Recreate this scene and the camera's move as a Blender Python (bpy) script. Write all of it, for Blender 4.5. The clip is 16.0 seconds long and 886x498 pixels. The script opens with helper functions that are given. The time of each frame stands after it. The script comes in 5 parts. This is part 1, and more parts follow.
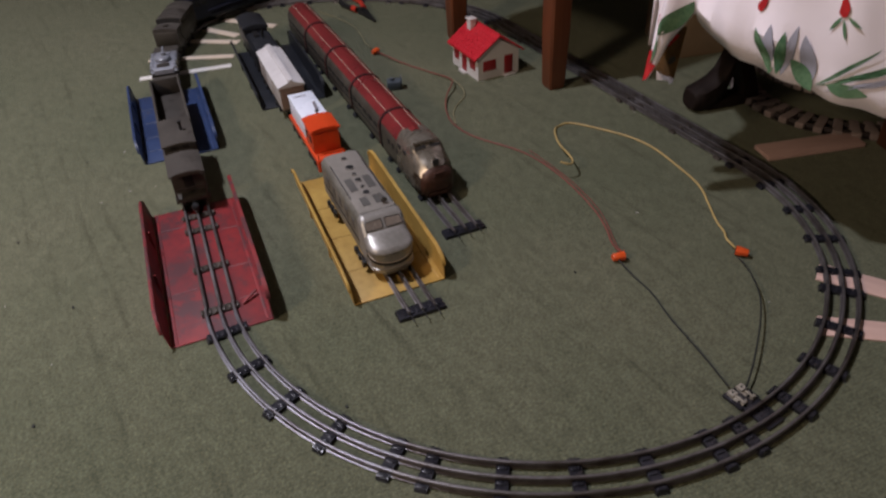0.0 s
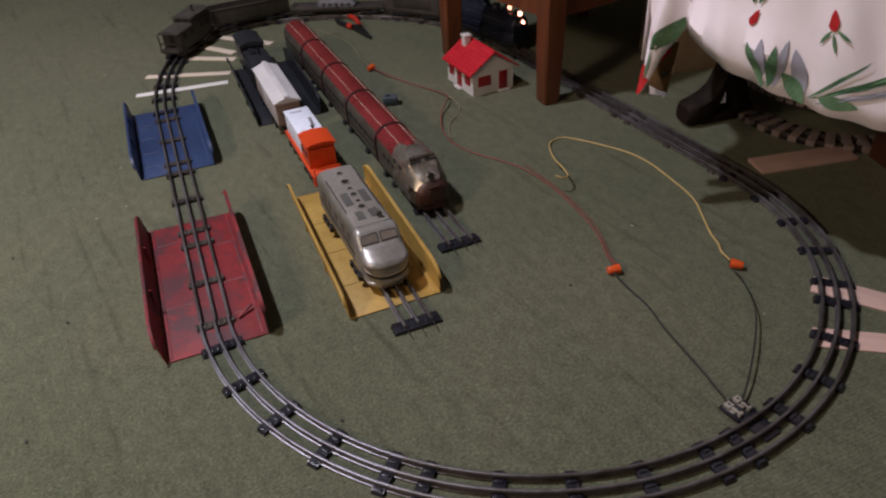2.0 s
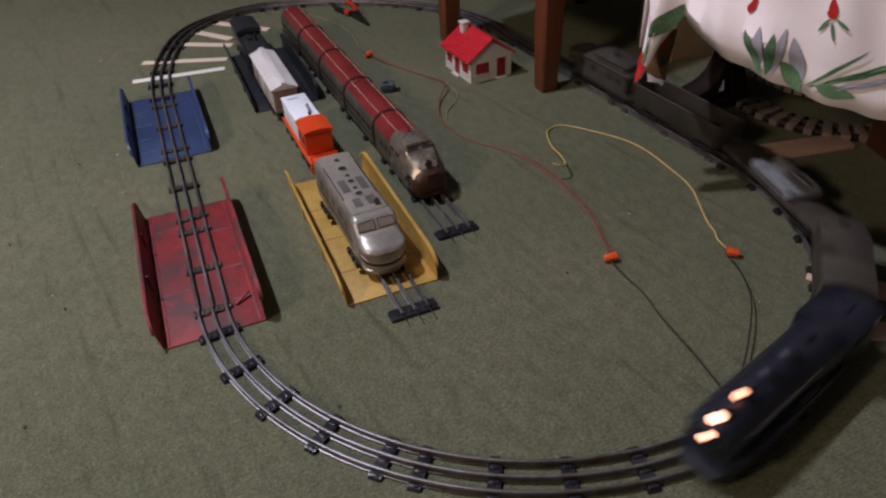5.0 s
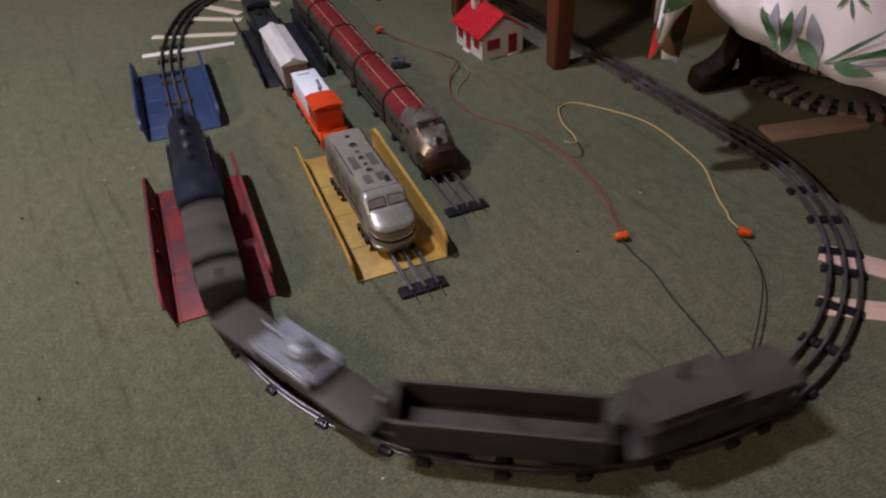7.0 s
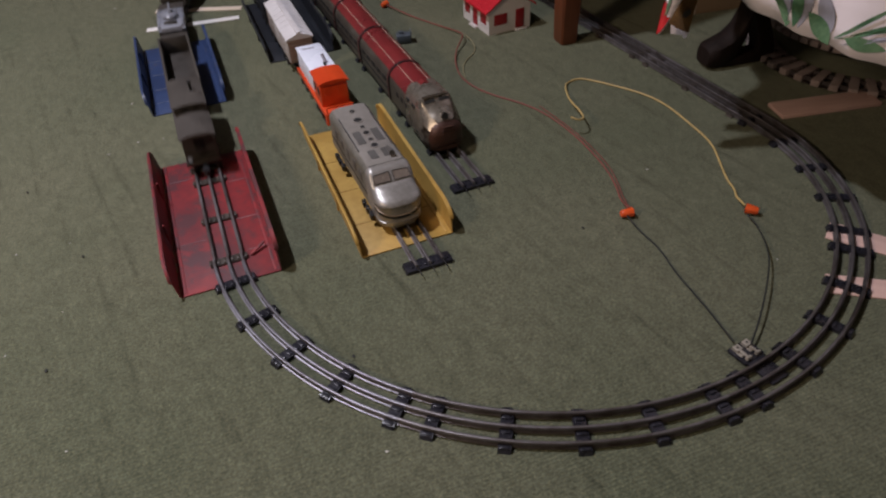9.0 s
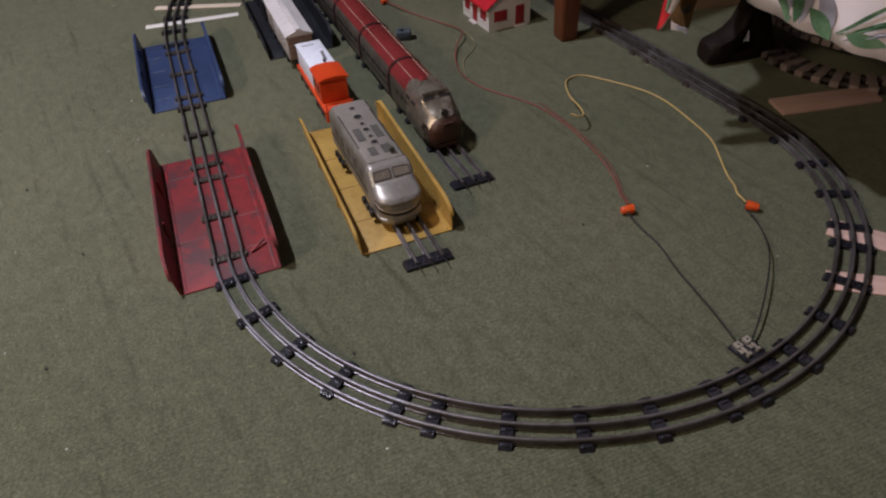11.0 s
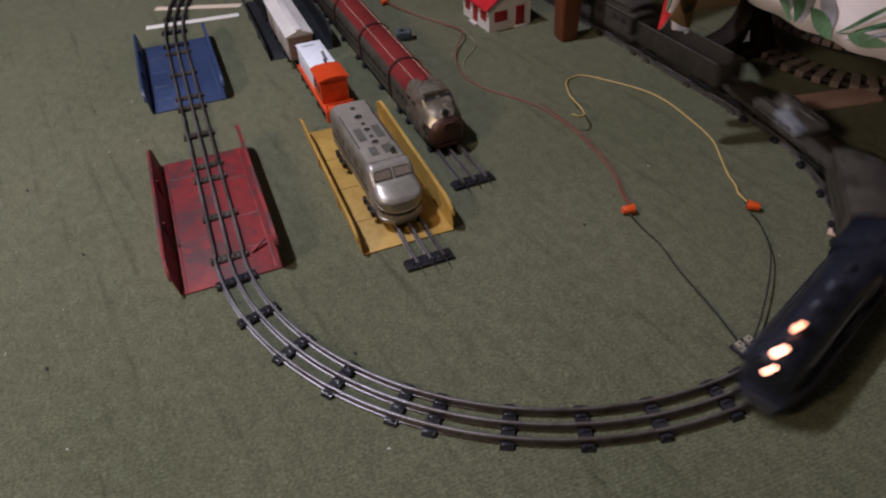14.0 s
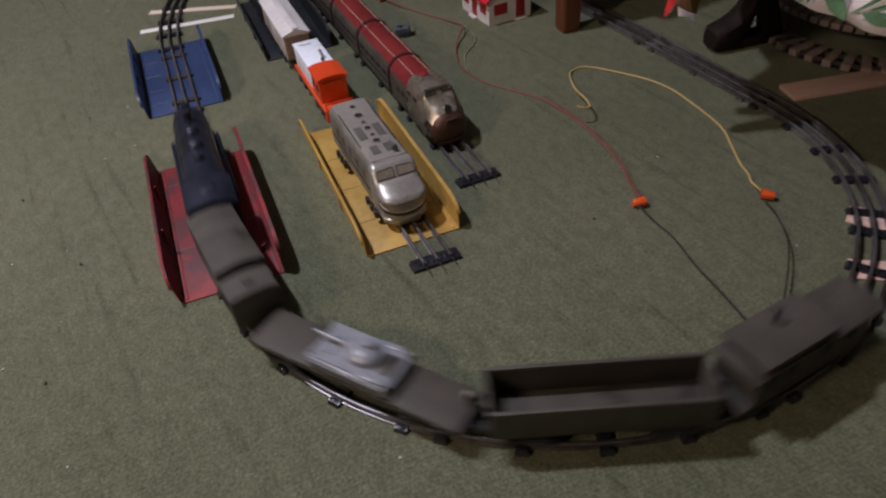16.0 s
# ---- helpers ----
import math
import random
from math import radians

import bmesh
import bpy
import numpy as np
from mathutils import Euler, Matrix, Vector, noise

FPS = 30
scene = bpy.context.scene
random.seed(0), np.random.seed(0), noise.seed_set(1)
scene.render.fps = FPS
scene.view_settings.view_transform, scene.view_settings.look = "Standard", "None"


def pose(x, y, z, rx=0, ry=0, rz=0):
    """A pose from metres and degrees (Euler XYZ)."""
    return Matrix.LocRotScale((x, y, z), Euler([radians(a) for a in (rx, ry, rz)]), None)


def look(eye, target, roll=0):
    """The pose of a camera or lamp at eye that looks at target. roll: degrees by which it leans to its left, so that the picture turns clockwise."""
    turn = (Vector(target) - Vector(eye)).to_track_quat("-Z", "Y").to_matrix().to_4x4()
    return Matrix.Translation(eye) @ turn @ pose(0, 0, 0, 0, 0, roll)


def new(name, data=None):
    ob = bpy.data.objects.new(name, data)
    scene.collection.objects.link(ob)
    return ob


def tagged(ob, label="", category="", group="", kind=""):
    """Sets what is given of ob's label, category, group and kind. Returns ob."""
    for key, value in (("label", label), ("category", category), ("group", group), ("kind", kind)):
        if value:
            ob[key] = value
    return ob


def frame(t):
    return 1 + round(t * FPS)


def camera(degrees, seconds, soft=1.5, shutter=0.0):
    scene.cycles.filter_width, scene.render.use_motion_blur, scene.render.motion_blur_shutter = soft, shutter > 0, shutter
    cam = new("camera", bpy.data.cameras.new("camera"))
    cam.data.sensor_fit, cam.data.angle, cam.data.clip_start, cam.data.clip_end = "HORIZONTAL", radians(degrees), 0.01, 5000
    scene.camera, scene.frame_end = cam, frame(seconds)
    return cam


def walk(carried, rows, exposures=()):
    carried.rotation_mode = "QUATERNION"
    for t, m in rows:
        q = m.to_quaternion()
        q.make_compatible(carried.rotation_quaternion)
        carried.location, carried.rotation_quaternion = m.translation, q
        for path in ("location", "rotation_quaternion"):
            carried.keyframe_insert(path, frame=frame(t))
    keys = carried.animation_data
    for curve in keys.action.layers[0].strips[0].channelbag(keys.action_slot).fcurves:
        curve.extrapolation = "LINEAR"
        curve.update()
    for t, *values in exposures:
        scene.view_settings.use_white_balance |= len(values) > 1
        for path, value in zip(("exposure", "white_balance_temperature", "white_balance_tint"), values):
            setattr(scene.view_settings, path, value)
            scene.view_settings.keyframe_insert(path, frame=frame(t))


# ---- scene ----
cam = camera(64.1, 16.0, soft=2.3, shutter=1.0)
PATH = [
    (0, (-0.406, -0.758, 0.619), (0.154, 0.733, -0.591), -3.1),
    (0.5, (-0.407, -0.759, 0.619), (0.168, 0.759, -0.548), -3.1),
    (1, (-0.408, -0.76, 0.617), (0.173, 0.763, -0.541), -3.0),
    (1.5, (-0.406, -0.76, 0.618), (0.174, 0.757, -0.549), -3.1),
    (2, (-0.406, -0.762, 0.616), (0.175, 0.751, -0.556), -3.1),
    (2.5, (-0.407, -0.76, 0.617), (0.182, 0.742, -0.565), -2.6),
    (3, (-0.406, -0.761, 0.617), (0.185, 0.737, -0.569), -2.5),
    (5.5, (-0.407, -0.764, 0.615), (0.169, 0.722, -0.594), -2.8),
    (6, (-0.409, -0.763, 0.614), (0.162, 0.716, -0.606), -2.6),
    (6.5, (-0.409, -0.763, 0.614), (0.15, 0.712, -0.615), -2.7),
    (7, (-0.409, -0.763, 0.614), (0.133, 0.704, -0.632), -2.9),
    (7.5, (-0.41, -0.763, 0.611), (0.121, 0.697, -0.648), -3.1),
    (8, (-0.409, -0.762, 0.612), (0.109, 0.686, -0.668), -3.2),
    (8.5, (-0.41, -0.764, 0.61), (0.105, 0.678, -0.677), -3.0),
    (9, (-0.409, -0.764, 0.61), (0.103, 0.674, -0.682), -3.0),
    (11.5, (-0.409, -0.763, 0.608), (0.101, 0.67, -0.69), -3.1),
    (12, (-0.41, -0.764, 0.607), (0.103, 0.669, -0.691), -3.0),
    (12.5, (-0.41, -0.763, 0.609), (0.102, 0.67, -0.688), -3.1),
    (13, (-0.411, -0.763, 0.608), (0.102, 0.673, -0.686), -3.2),
    (13.5, (-0.411, -0.763, 0.609), (0.102, 0.672, -0.686), -3.0),
    (14, (-0.411, -0.763, 0.607), (0.101, 0.672, -0.688), -3.1),
    (14.5, (-0.411, -0.766, 0.607), (0.105, 0.667, -0.69), -3.4),
    (15, (-0.413, -0.767, 0.605), (0.113, 0.661, -0.692), -4.0),
    (15.5, (-0.415, -0.765, 0.606), (0.11, 0.663, -0.691), -4.4),
    (16, (-0.407, -0.742, 0.591), (0.094, 0.695, -0.707), -5.0),
]
walk(cam, [(t, look(eye, target, roll)) for t, eye, target, roll in PATH])


# ---- light ----
world = bpy.data.worlds.new("room_air")
world.use_nodes = True
world.node_tree.nodes["Background"].inputs[0].default_value = (0.75, 0.8, 0.9, 1)
world.node_tree.nodes["Background"].inputs[1].default_value = 0.012


def lamp(name, kind, at, target, power, colour, size):
    data = bpy.data.lights.new(name, kind)
    data.energy, data.color = power, colour
    if kind == "AREA":
        data.shape, data.size = "DISK", size
    else:
        data.shadow_soft_size = size
    ob = new(name, data)
    ob.matrix_world = look(at, target)
    return ob


top_light = lamp("ceiling_lamp", "AREA", (-1.13, 0.5, 2.35), (-1.95, -0.1, 0.0), 66.0, (0.91, 0.885, 1.0), 0.14)
top_light.data.spread = radians(170)
lamp("side_lamp", "AREA", (-1.95, -0.75, 1.4), (-0.3, 0.1, 0.0), 16.0, (1.0, 0.745, 0.55), 0.3)
scene.view_settings.exposure = 0.0


# ---- materials ----
def mat(name, base, rough=0.6, metal=0.0, dark=None, scale=30.0, mix=0.5, bump=0.0, bump_scale=200.0, glow=None, coat=0.0, spots=None, spot_scale=12.0, spot_at=0.62, spec=0.5):
    """A surface with broad and fine variation of colour, uneven gloss and fine relief."""
    m = bpy.data.materials.new(name)
    m.use_nodes = True
    t = m.node_tree
    n, l = t.nodes, t.links
    b = n["Principled BSDF"]
    co = n.new("ShaderNodeTexCoord")
    info = n.new("ShaderNodeObjectInfo")
    shift = n.new("ShaderNodeVectorMath")
    shift.operation = "ADD"
    l.new(co.outputs["Object"], shift.inputs[0])
    l.new(info.outputs["Random"], shift.inputs[1])
    n1 = n.new("ShaderNodeTexNoise")
    n1.inputs["Scale"].default_value, n1.inputs["Detail"].default_value = scale, 6
    n2 = n.new("ShaderNodeTexNoise")
    n2.inputs["Scale"].default_value, n2.inputs["Detail"].default_value = scale * 8, 3
    add = n.new("ShaderNodeMath")
    add.operation = "MULTIPLY_ADD"
    add.inputs[1].default_value = 0.4
    for k in (n1, n2):
        l.new(shift.outputs[0], k.inputs["Vector"])
    l.new(n2.outputs["Fac"], add.inputs[0])
    l.new(n1.outputs["Fac"], add.inputs[2])
    ramp = n.new("ShaderNodeValToRGB")
    ramp.color_ramp.elements[0].position, ramp.color_ramp.elements[1].position = 0.5, 0.9
    d = dark or tuple(c * (1 - mix) for c in base)
    ramp.color_ramp.elements[0].color, ramp.color_ramp.elements[1].color = (*d, 1), (*base, 1)
    l.new(add.outputs[0], ramp.inputs[0])
    out = ramp.outputs[0]
    if spots:
        n3 = n.new("ShaderNodeTexNoise")
        n3.inputs["Scale"].default_value, n3.inputs["Detail"].default_value, n3.inputs["Roughness"].default_value = spot_scale, 8, 0.7
        l.new(shift.outputs[0], n3.inputs["Vector"])
        r3 = n.new("ShaderNodeValToRGB")
        r3.color_ramp.elements[0].position, r3.color_ramp.elements[1].position = spot_at, spot_at + 0.06
        l.new(n3.outputs["Fac"], r3.inputs[0])
        mx = n.new("ShaderNodeMix")
        mx.data_type = "RGBA"
        l.new(r3.outputs[0], mx.inputs["Factor"])
        l.new(out, mx.inputs["A"])
        mx.inputs["B"].default_value = (*spots, 1)
        out = mx.outputs["Result"]
    l.new(out, b.inputs["Base Color"])
    rr = n.new("ShaderNodeMapRange")
    rr.inputs["To Min"].default_value, rr.inputs["To Max"].default_value = max(0.05, rough - 0.12), min(1.0, rough + 0.12)
    l.new(n1.outputs["Fac"], rr.inputs["Value"])
    l.new(rr.outputs[0], b.inputs["Roughness"])
    b.inputs["Metallic"].default_value = metal
    b.inputs["Coat Weight"].default_value = coat
    b.inputs["Specular IOR Level"].default_value = spec
    if bump:
        nb = n.new("ShaderNodeTexNoise")
        nb.inputs["Scale"].default_value, nb.inputs["Detail"].default_value = bump_scale, 4
        l.new(co.outputs["Object"], nb.inputs["Vector"])
        bp = n.new("ShaderNodeBump")
        bp.inputs["Strength"].default_value, bp.inputs["Distance"].default_value = bump, 0.002
        l.new(nb.outputs["Fac"], bp.inputs["Height"])
        l.new(bp.outputs[0], b.inputs["Normal"])
    if glow:
        b.inputs["Emission Color"].default_value = (*glow[:3], 1)
        b.inputs["Emission Strength"].default_value = glow[3]
    return m


def carpet_material():
    """Short green pile: fine tufts, flattened streaks and broad wear."""
    m = bpy.data.materials.new("carpet_pile")
    m.use_nodes = True
    t = m.node_tree
    n, l = t.nodes, t.links
    b = n["Principled BSDF"]
    co = n.new("ShaderNodeTexCoord")

    def noise_at(scale, detail, stretch=None, rough=0.55):
        k = n.new("ShaderNodeTexNoise")
        k.inputs["Scale"].default_value, k.inputs["Detail"].default_value, k.inputs["Roughness"].default_value = scale, detail, rough
        if stretch:
            mp = n.new("ShaderNodeMapping")
            mp.inputs["Scale"].default_value = stretch
            mp.inputs["Rotation"].default_value = (0, 0, 0.5)
            l.new(co.outputs["Object"], mp.inputs[0])
            l.new(mp.outputs[0], k.inputs["Vector"])
        else:
            l.new(co.outputs["Object"], k.inputs["Vector"])
        return k

    broad = noise_at(2.2, 5)
    streak = noise_at(60, 6, (1.0, 0.6, 1.0), 0.75)
    tuft = noise_at(250, 4, None, 0.75)
    grain = noise_at(900, 2)
    r1 = n.new("ShaderNodeValToRGB")
    r1.color_ramp.elements[0].position, r1.color_ramp.elements[1].position = 0.3, 0.72
    r1.color_ramp.elements[0].color, r1.color_ramp.elements[1].color = (0.080, 0.092, 0.061, 1), (0.116, 0.119, 0.082, 1)
    l.new(broad.outputs["Fac"], r1.inputs[0])
    r2 = n.new("ShaderNodeMapRange")
    r2.inputs["From Min"].default_value, r2.inputs["From Max"].default_value = 0.3, 0.7
    r2.inputs["To Min"].default_value, r2.inputs["To Max"].default_value = 0.74, 1.22
    l.new(streak.outputs["Fac"], r2.inputs[0])
    r3 = n.new("ShaderNodeMapRange")
    r3.inputs["From Min"].default_value, r3.inputs["From Max"].default_value = 0.3, 0.7
    r3.inputs["To Min"].default_value, r3.inputs["To Max"].default_value = 0.55, 1.45
    l.new(tuft.outputs["Fac"], r3.inputs[0])
    turn = n.new("ShaderNodeVectorRotate")
    turn.rotation_type = "Z_AXIS"
    turn.inputs["Angle"].default_value = 1.41
    l.new(co.outputs["Object"], turn.inputs["Vector"])
    long = n.new("ShaderNodeMapping")
    long.inputs["Scale"].default_value = (3.5, 52.0, 1.0)
    l.new(turn.outputs[0], long.inputs[0])
    fold = n.new("ShaderNodeTexNoise")
    fold.inputs["Scale"].default_value, fold.inputs["Detail"].default_value = 1.0, 4
    l.new(long.outputs[0], fold.inputs["Vector"])
    r4 = n.new("ShaderNodeMapRange")
    r4.inputs["From Min"].default_value, r4.inputs["From Max"].default_value = 0.58, 0.72
    r4.inputs["To Min"].default_value, r4.inputs["To Max"].default_value = 1.0, 0.7
    l.new(fold.outputs["Fac"], r4.inputs[0])
    m4 = n.new("ShaderNodeMath")
    m4.operation = "MULTIPLY"
    l.new(r4.outputs[0], m4.inputs[0])
    l.new(r2.outputs[0], m4.inputs[1])
    mu = n.new("ShaderNodeMath")
    mu.operation = "MULTIPLY"
    l.new(m4.outputs[0], mu.inputs[0])
    l.new(r3.outputs[0], mu.inputs[1])
    sc = n.new("ShaderNodeVectorMath")
    sc.operation = "SCALE"
    fleck = noise_at(420, 3, None, 0.7)
    r5 = n.new("ShaderNodeMapRange")
    r5.inputs["From Min"].default_value, r5.inputs["From Max"].default_value = 0.5, 0.72
    r5.inputs["To Min"].default_value, r5.inputs["To Max"].default_value = 0.0, 0.75
    l.new(fleck.outputs["Fac"], r5.inputs[0])
    pale = n.new("ShaderNodeMix")
    pale.data_type = "RGBA"
    l.new(r5.outputs[0], pale.inputs["Factor"])
    l.new(r1.outputs[0], pale.inputs["A"])
    pale.inputs["B"].default_value = (0.2, 0.19, 0.105, 1)
    l.new(pale.outputs["Result"], sc.inputs[0])
    l.new(mu.outputs[0], sc.inputs["Scale"])
    l.new(sc.outputs[0], b.inputs["Base Color"])
    b.inputs["Roughness"].default_value = 0.95
    b.inputs["Specular IOR Level"].default_value = 0.1
    b.inputs["Sheen Weight"].default_value = 0.25
    b.inputs["Sheen Tint"].default_value = (0.7, 0.75, 0.55, 1)
    ad = n.new("ShaderNodeMath")
    ad.operation = "MULTIPLY_ADD"
    ad.inputs[1].default_value = 0.6
    l.new(grain.outputs["Fac"], ad.inputs[0])
    l.new(tuft.outputs["Fac"], ad.inputs[2])
    rib = n.new("ShaderNodeTexWave")
    rib.bands_direction = "Y"
    rib.inputs["Scale"].default_value, rib.inputs["Distortion"].default_value = 72.0, 5.0
    rib.inputs["Detail"].default_value, rib.inputs["Detail Scale"].default_value, rib.inputs["Detail Roughness"].default_value = 3.0, 2.4, 0.6
    l.new(co.outputs["Object"], rib.inputs["Vector"])
    rr = n.new("ShaderNodeMath")
    rr.operation = "MULTIPLY_ADD"
    rr.inputs[1].default_value = 0.45
    l.new(rib.outputs["Fac"], rr.inputs[0])
    l.new(ad.outputs[0], rr.inputs[2])
    ad = rr
    bp = n.new("ShaderNodeBump")
    bp.inputs["Strength"].default_value, bp.inputs["Distance"].default_value = 0.45, 0.003
    l.new(ad.outputs[0], bp.inputs["Height"])
    l.new(bp.outputs[0], b.inputs["Normal"])
    return m


def wood_material(name, base, dark, scale=14.0, rough=0.45, along=(1.0, 1.0, 0.08)):
    m = bpy.data.materials.new(name)
    m.use_nodes = True
    t = m.node_tree
    n, l = t.nodes, t.links
    b = n["Principled BSDF"]
    co = n.new("ShaderNodeTexCoord")
    mp = n.new("ShaderNodeMapping")
    mp.inputs["Scale"].default_value = along
    l.new(co.outputs["Object"], mp.inputs[0])
    k = n.new("ShaderNodeTexNoise")
    k.inputs["Scale"].default_value, k.inputs["Detail"].default_value, k.inputs["Distortion"].default_value = scale * 6, 5, 1.2
    l.new(mp.outputs[0], k.inputs["Vector"])
    r = n.new("ShaderNodeValToRGB")
    r.color_ramp.elements[0].position, r.color_ramp.elements[1].position = 0.32, 0.7
    r.color_ramp.elements[0].color, r.color_ramp.elements[1].color = (*dark, 1), (*base, 1)
    l.new(k.outputs["Fac"], r.inputs[0])
    l.new(r.outputs[0], b.inputs["Base Color"])
    b.inputs["Roughness"].default_value = rough
    bp = n.new("ShaderNodeBump")
    bp.inputs["Strength"].default_value, bp.inputs["Distance"].default_value = 0.15, 0.001
    l.new(k.outputs["Fac"], bp.inputs["Height"])
    l.new(bp.outputs[0], b.inputs["Normal"])
    return m


CARPET = carpet_material()
PLASTER = mat("wall_plaster", (0.3, 0.26, 0.22), 0.9, scale=3, mix=0.12, bump=0.2)
CEIL = mat("ceiling_paint", (0.5, 0.48, 0.45), 0.95, scale=3, mix=0.06)
RAIL = mat("tinplate_rail", (0.25, 0.235, 0.245), 0.46, 0.8, dark=(0.10, 0.085, 0.08), scale=9, bump=0.05)
RAIL_BRIGHT = mat("bright_tinplate_rail", (0.24, 0.235, 0.262), 0.42, 0.8, dark=(0.13, 0.12, 0.128), scale=14)
TIE = mat("black_tie_enamel", (0.026, 0.026, 0.035), 0.28, 0.2, scale=40, mix=0.5, spots=(0.09, 0.07, 0.06), spot_scale=90, spot_at=0.66)
TIE_BROWN = mat("rusty_tie_enamel", (0.09, 0.075, 0.065), 0.45, 0.3, scale=40, mix=0.5)
RED = mat("red_girder_paint", (0.25, 0.017, 0.02), 0.62, 0.0, dark=(0.125, 0.014, 0.018), scale=11, bump=0.08, spots=(0.09, 0.022, 0.026), spot_scale=17, spot_at=0.5)
BLUE = mat("blue_girder_paint", (0.03, 0.056, 0.145), 0.44, 0.0, dark=(0.023, 0.038, 0.095), scale=9, bump=0.05, spots=(0.06, 0.065, 0.1), spot_scale=16, spot_at=0.6)
YELLOW = mat("yellow_girder_paint", (0.5, 0.32, 0.08), 0.5, 0.0, dark=(0.35, 0.205, 0.045), scale=11, bump=0.06, spots=(0.1, 0.055, 0.025), spot_scale=60, spot_at=0.67)
BLACK = mat("black_girder_paint", (0.024, 0.027, 0.034), 0.4, 0.1, scale=12, mix=0.4)
CREASE = mat("worn_crease", (0.28, 0.3, 0.36), 0.5, 0.3, scale=60, mix=0.5)
RED_WEAR = mat("scuffed_red_crease", (0.24, 0.13, 0.14), 0.55, scale=60, mix=0.6)
YEL_SEAM = mat("seam_shadow", (0.25, 0.13, 0.02), 0.6, scale=60, mix=0.3)
OLIVE = mat("olive_drab_tinplate", (0.066, 0.058, 0.051), 0.58, 0.0, dark=(0.044, 0.039, 0.035), scale=22, bump=0.06, spots=(0.032, 0.026, 0.022), spot_scale=26, spot_at=0.56, spec=0.35)
OLIVE_DARK = mat("dark_olive_tinplate", (0.04, 0.034, 0.027), 0.5, scale=18, mix=0.4)
LOCO = mat("blue_black_die_casting", (0.024, 0.028, 0.05), 0.4, 0.4, scale=22, mix=0.5, bump=0.12, bump_scale=90)
LOCO_DARK = mat("sooty_black_frame", (0.012, 0.012, 0.014), 0.55, scale=30, mix=0.4)
TANK = mat("grey_tank_plastic", (0.25, 0.265, 0.31), 0.3, scale=30, mix=0.3, coat=0.2)
STEEL = mat("worn_wheel_steel", (0.25, 0.24, 0.23), 0.4, 0.8, scale=60, mix=0.5)
BLACKMETAL = mat("black_truck_enamel", (0.015, 0.015, 0.017), 0.42, scale=60, mix=0.4)
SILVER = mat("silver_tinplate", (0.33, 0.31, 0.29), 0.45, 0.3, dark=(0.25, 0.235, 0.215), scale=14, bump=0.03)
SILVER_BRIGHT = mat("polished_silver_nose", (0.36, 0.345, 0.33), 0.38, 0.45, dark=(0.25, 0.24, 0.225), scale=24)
# body sides and pilot in a darker silver than roof and nose
SILVER_SIDE = mat("darker_silver_side", (0.22, 0.21, 0.185), 0.42, 0.3, dark=(0.13, 0.125, 0.105), scale=22)
GREYVENT = mat("dark_printed_vent", (0.12, 0.115, 0.11), 0.5, 0.2, scale=60, mix=0.3)
PRINTBLACK = mat("black_print", (0.018, 0.018, 0.02), 0.5, scale=60, mix=0.3)
GLASSGREY = mat("grey_window_print", (0.27, 0.23, 0.2), 0.3, 0.1, scale=30, mix=0.3)
MAROON = mat("maroon_tinplate_roof", (0.2, 0.024, 0.026), 0.3, 0.0, dark=(0.13, 0.017, 0.02), scale=12, coat=0.25, spots=(0.13, 0.06, 0.05), spot_scale=60, spot_at=0.72)
CREAM = mat("cream_stripe", (0.55, 0.45, 0.36), 0.45, scale=60, mix=0.3)
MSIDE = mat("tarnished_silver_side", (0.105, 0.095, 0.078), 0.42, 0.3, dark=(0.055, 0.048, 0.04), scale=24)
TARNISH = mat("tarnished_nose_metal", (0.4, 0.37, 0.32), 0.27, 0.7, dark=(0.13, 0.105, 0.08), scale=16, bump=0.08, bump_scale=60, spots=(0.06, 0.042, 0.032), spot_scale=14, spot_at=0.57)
RUST = mat("rusty_grille", (0.085, 0.036, 0.024), 0.48, 0.25, dark=(0.04, 0.02, 0.015), scale=30)
ORANGE = mat("orange_plastic", (0.66, 0.07, 0.015), 0.36, dark=(0.56, 0.05, 0.012), scale=14, coat=0.1)
WHITE = mat("white_plastic", (0.8, 0.85, 0.98), 0.3, scale=10, mix=0.05)
PALEROOF = mat("pale_grey_roof", (0.64, 0.625, 0.64), 0.5, dark=(0.53, 0.51, 0.52), scale=14)
BOXEND = mat("tan_brown_boxcar_end", (0.3, 0.22, 0.18), 0.5, dark=(0.22, 0.16, 0.13), scale=18)
BOXSIDE = mat("light_boxcar_side", (0.56, 0.54, 0.54), 0.45, dark=(0.42, 0.4, 0.39), scale=18)
HOUSEWHITE = mat("white_moulded_wall", (0.66, 0.63, 0.62), 0.45, scale=20, mix=0.1, bump=0.1, bump_scale=500)
HOUSERED = mat("red_moulded_roof", (0.56, 0.016, 0.03), 0.4, dark=(0.46, 0.012, 0.024), scale=20)
HOUSEDOOR = mat("dark_red_moulding", (0.3, 0.012, 0.02), 0.4, scale=20, mix=0.2)
CHAIRWOOD = wood_material("reddish_brown_stained_wood", (0.17, 0.052, 0.02), (0.1, 0.03, 0.013), 10, 0.42)
DARKWOOD = wood_material("dark_mahogany", (0.016, 0.009, 0.007), (0.008, 0.005, 0.004), 10, 0.72)
DARKWOOD.node_tree.nodes["Principled BSDF"].inputs["Specular IOR Level"].default_value = 0.2
BROWNBOX = wood_material("brown_panel_wood", (0.12, 0.045, 0.022), (0.08, 0.03, 0.016), 8, 0.5)
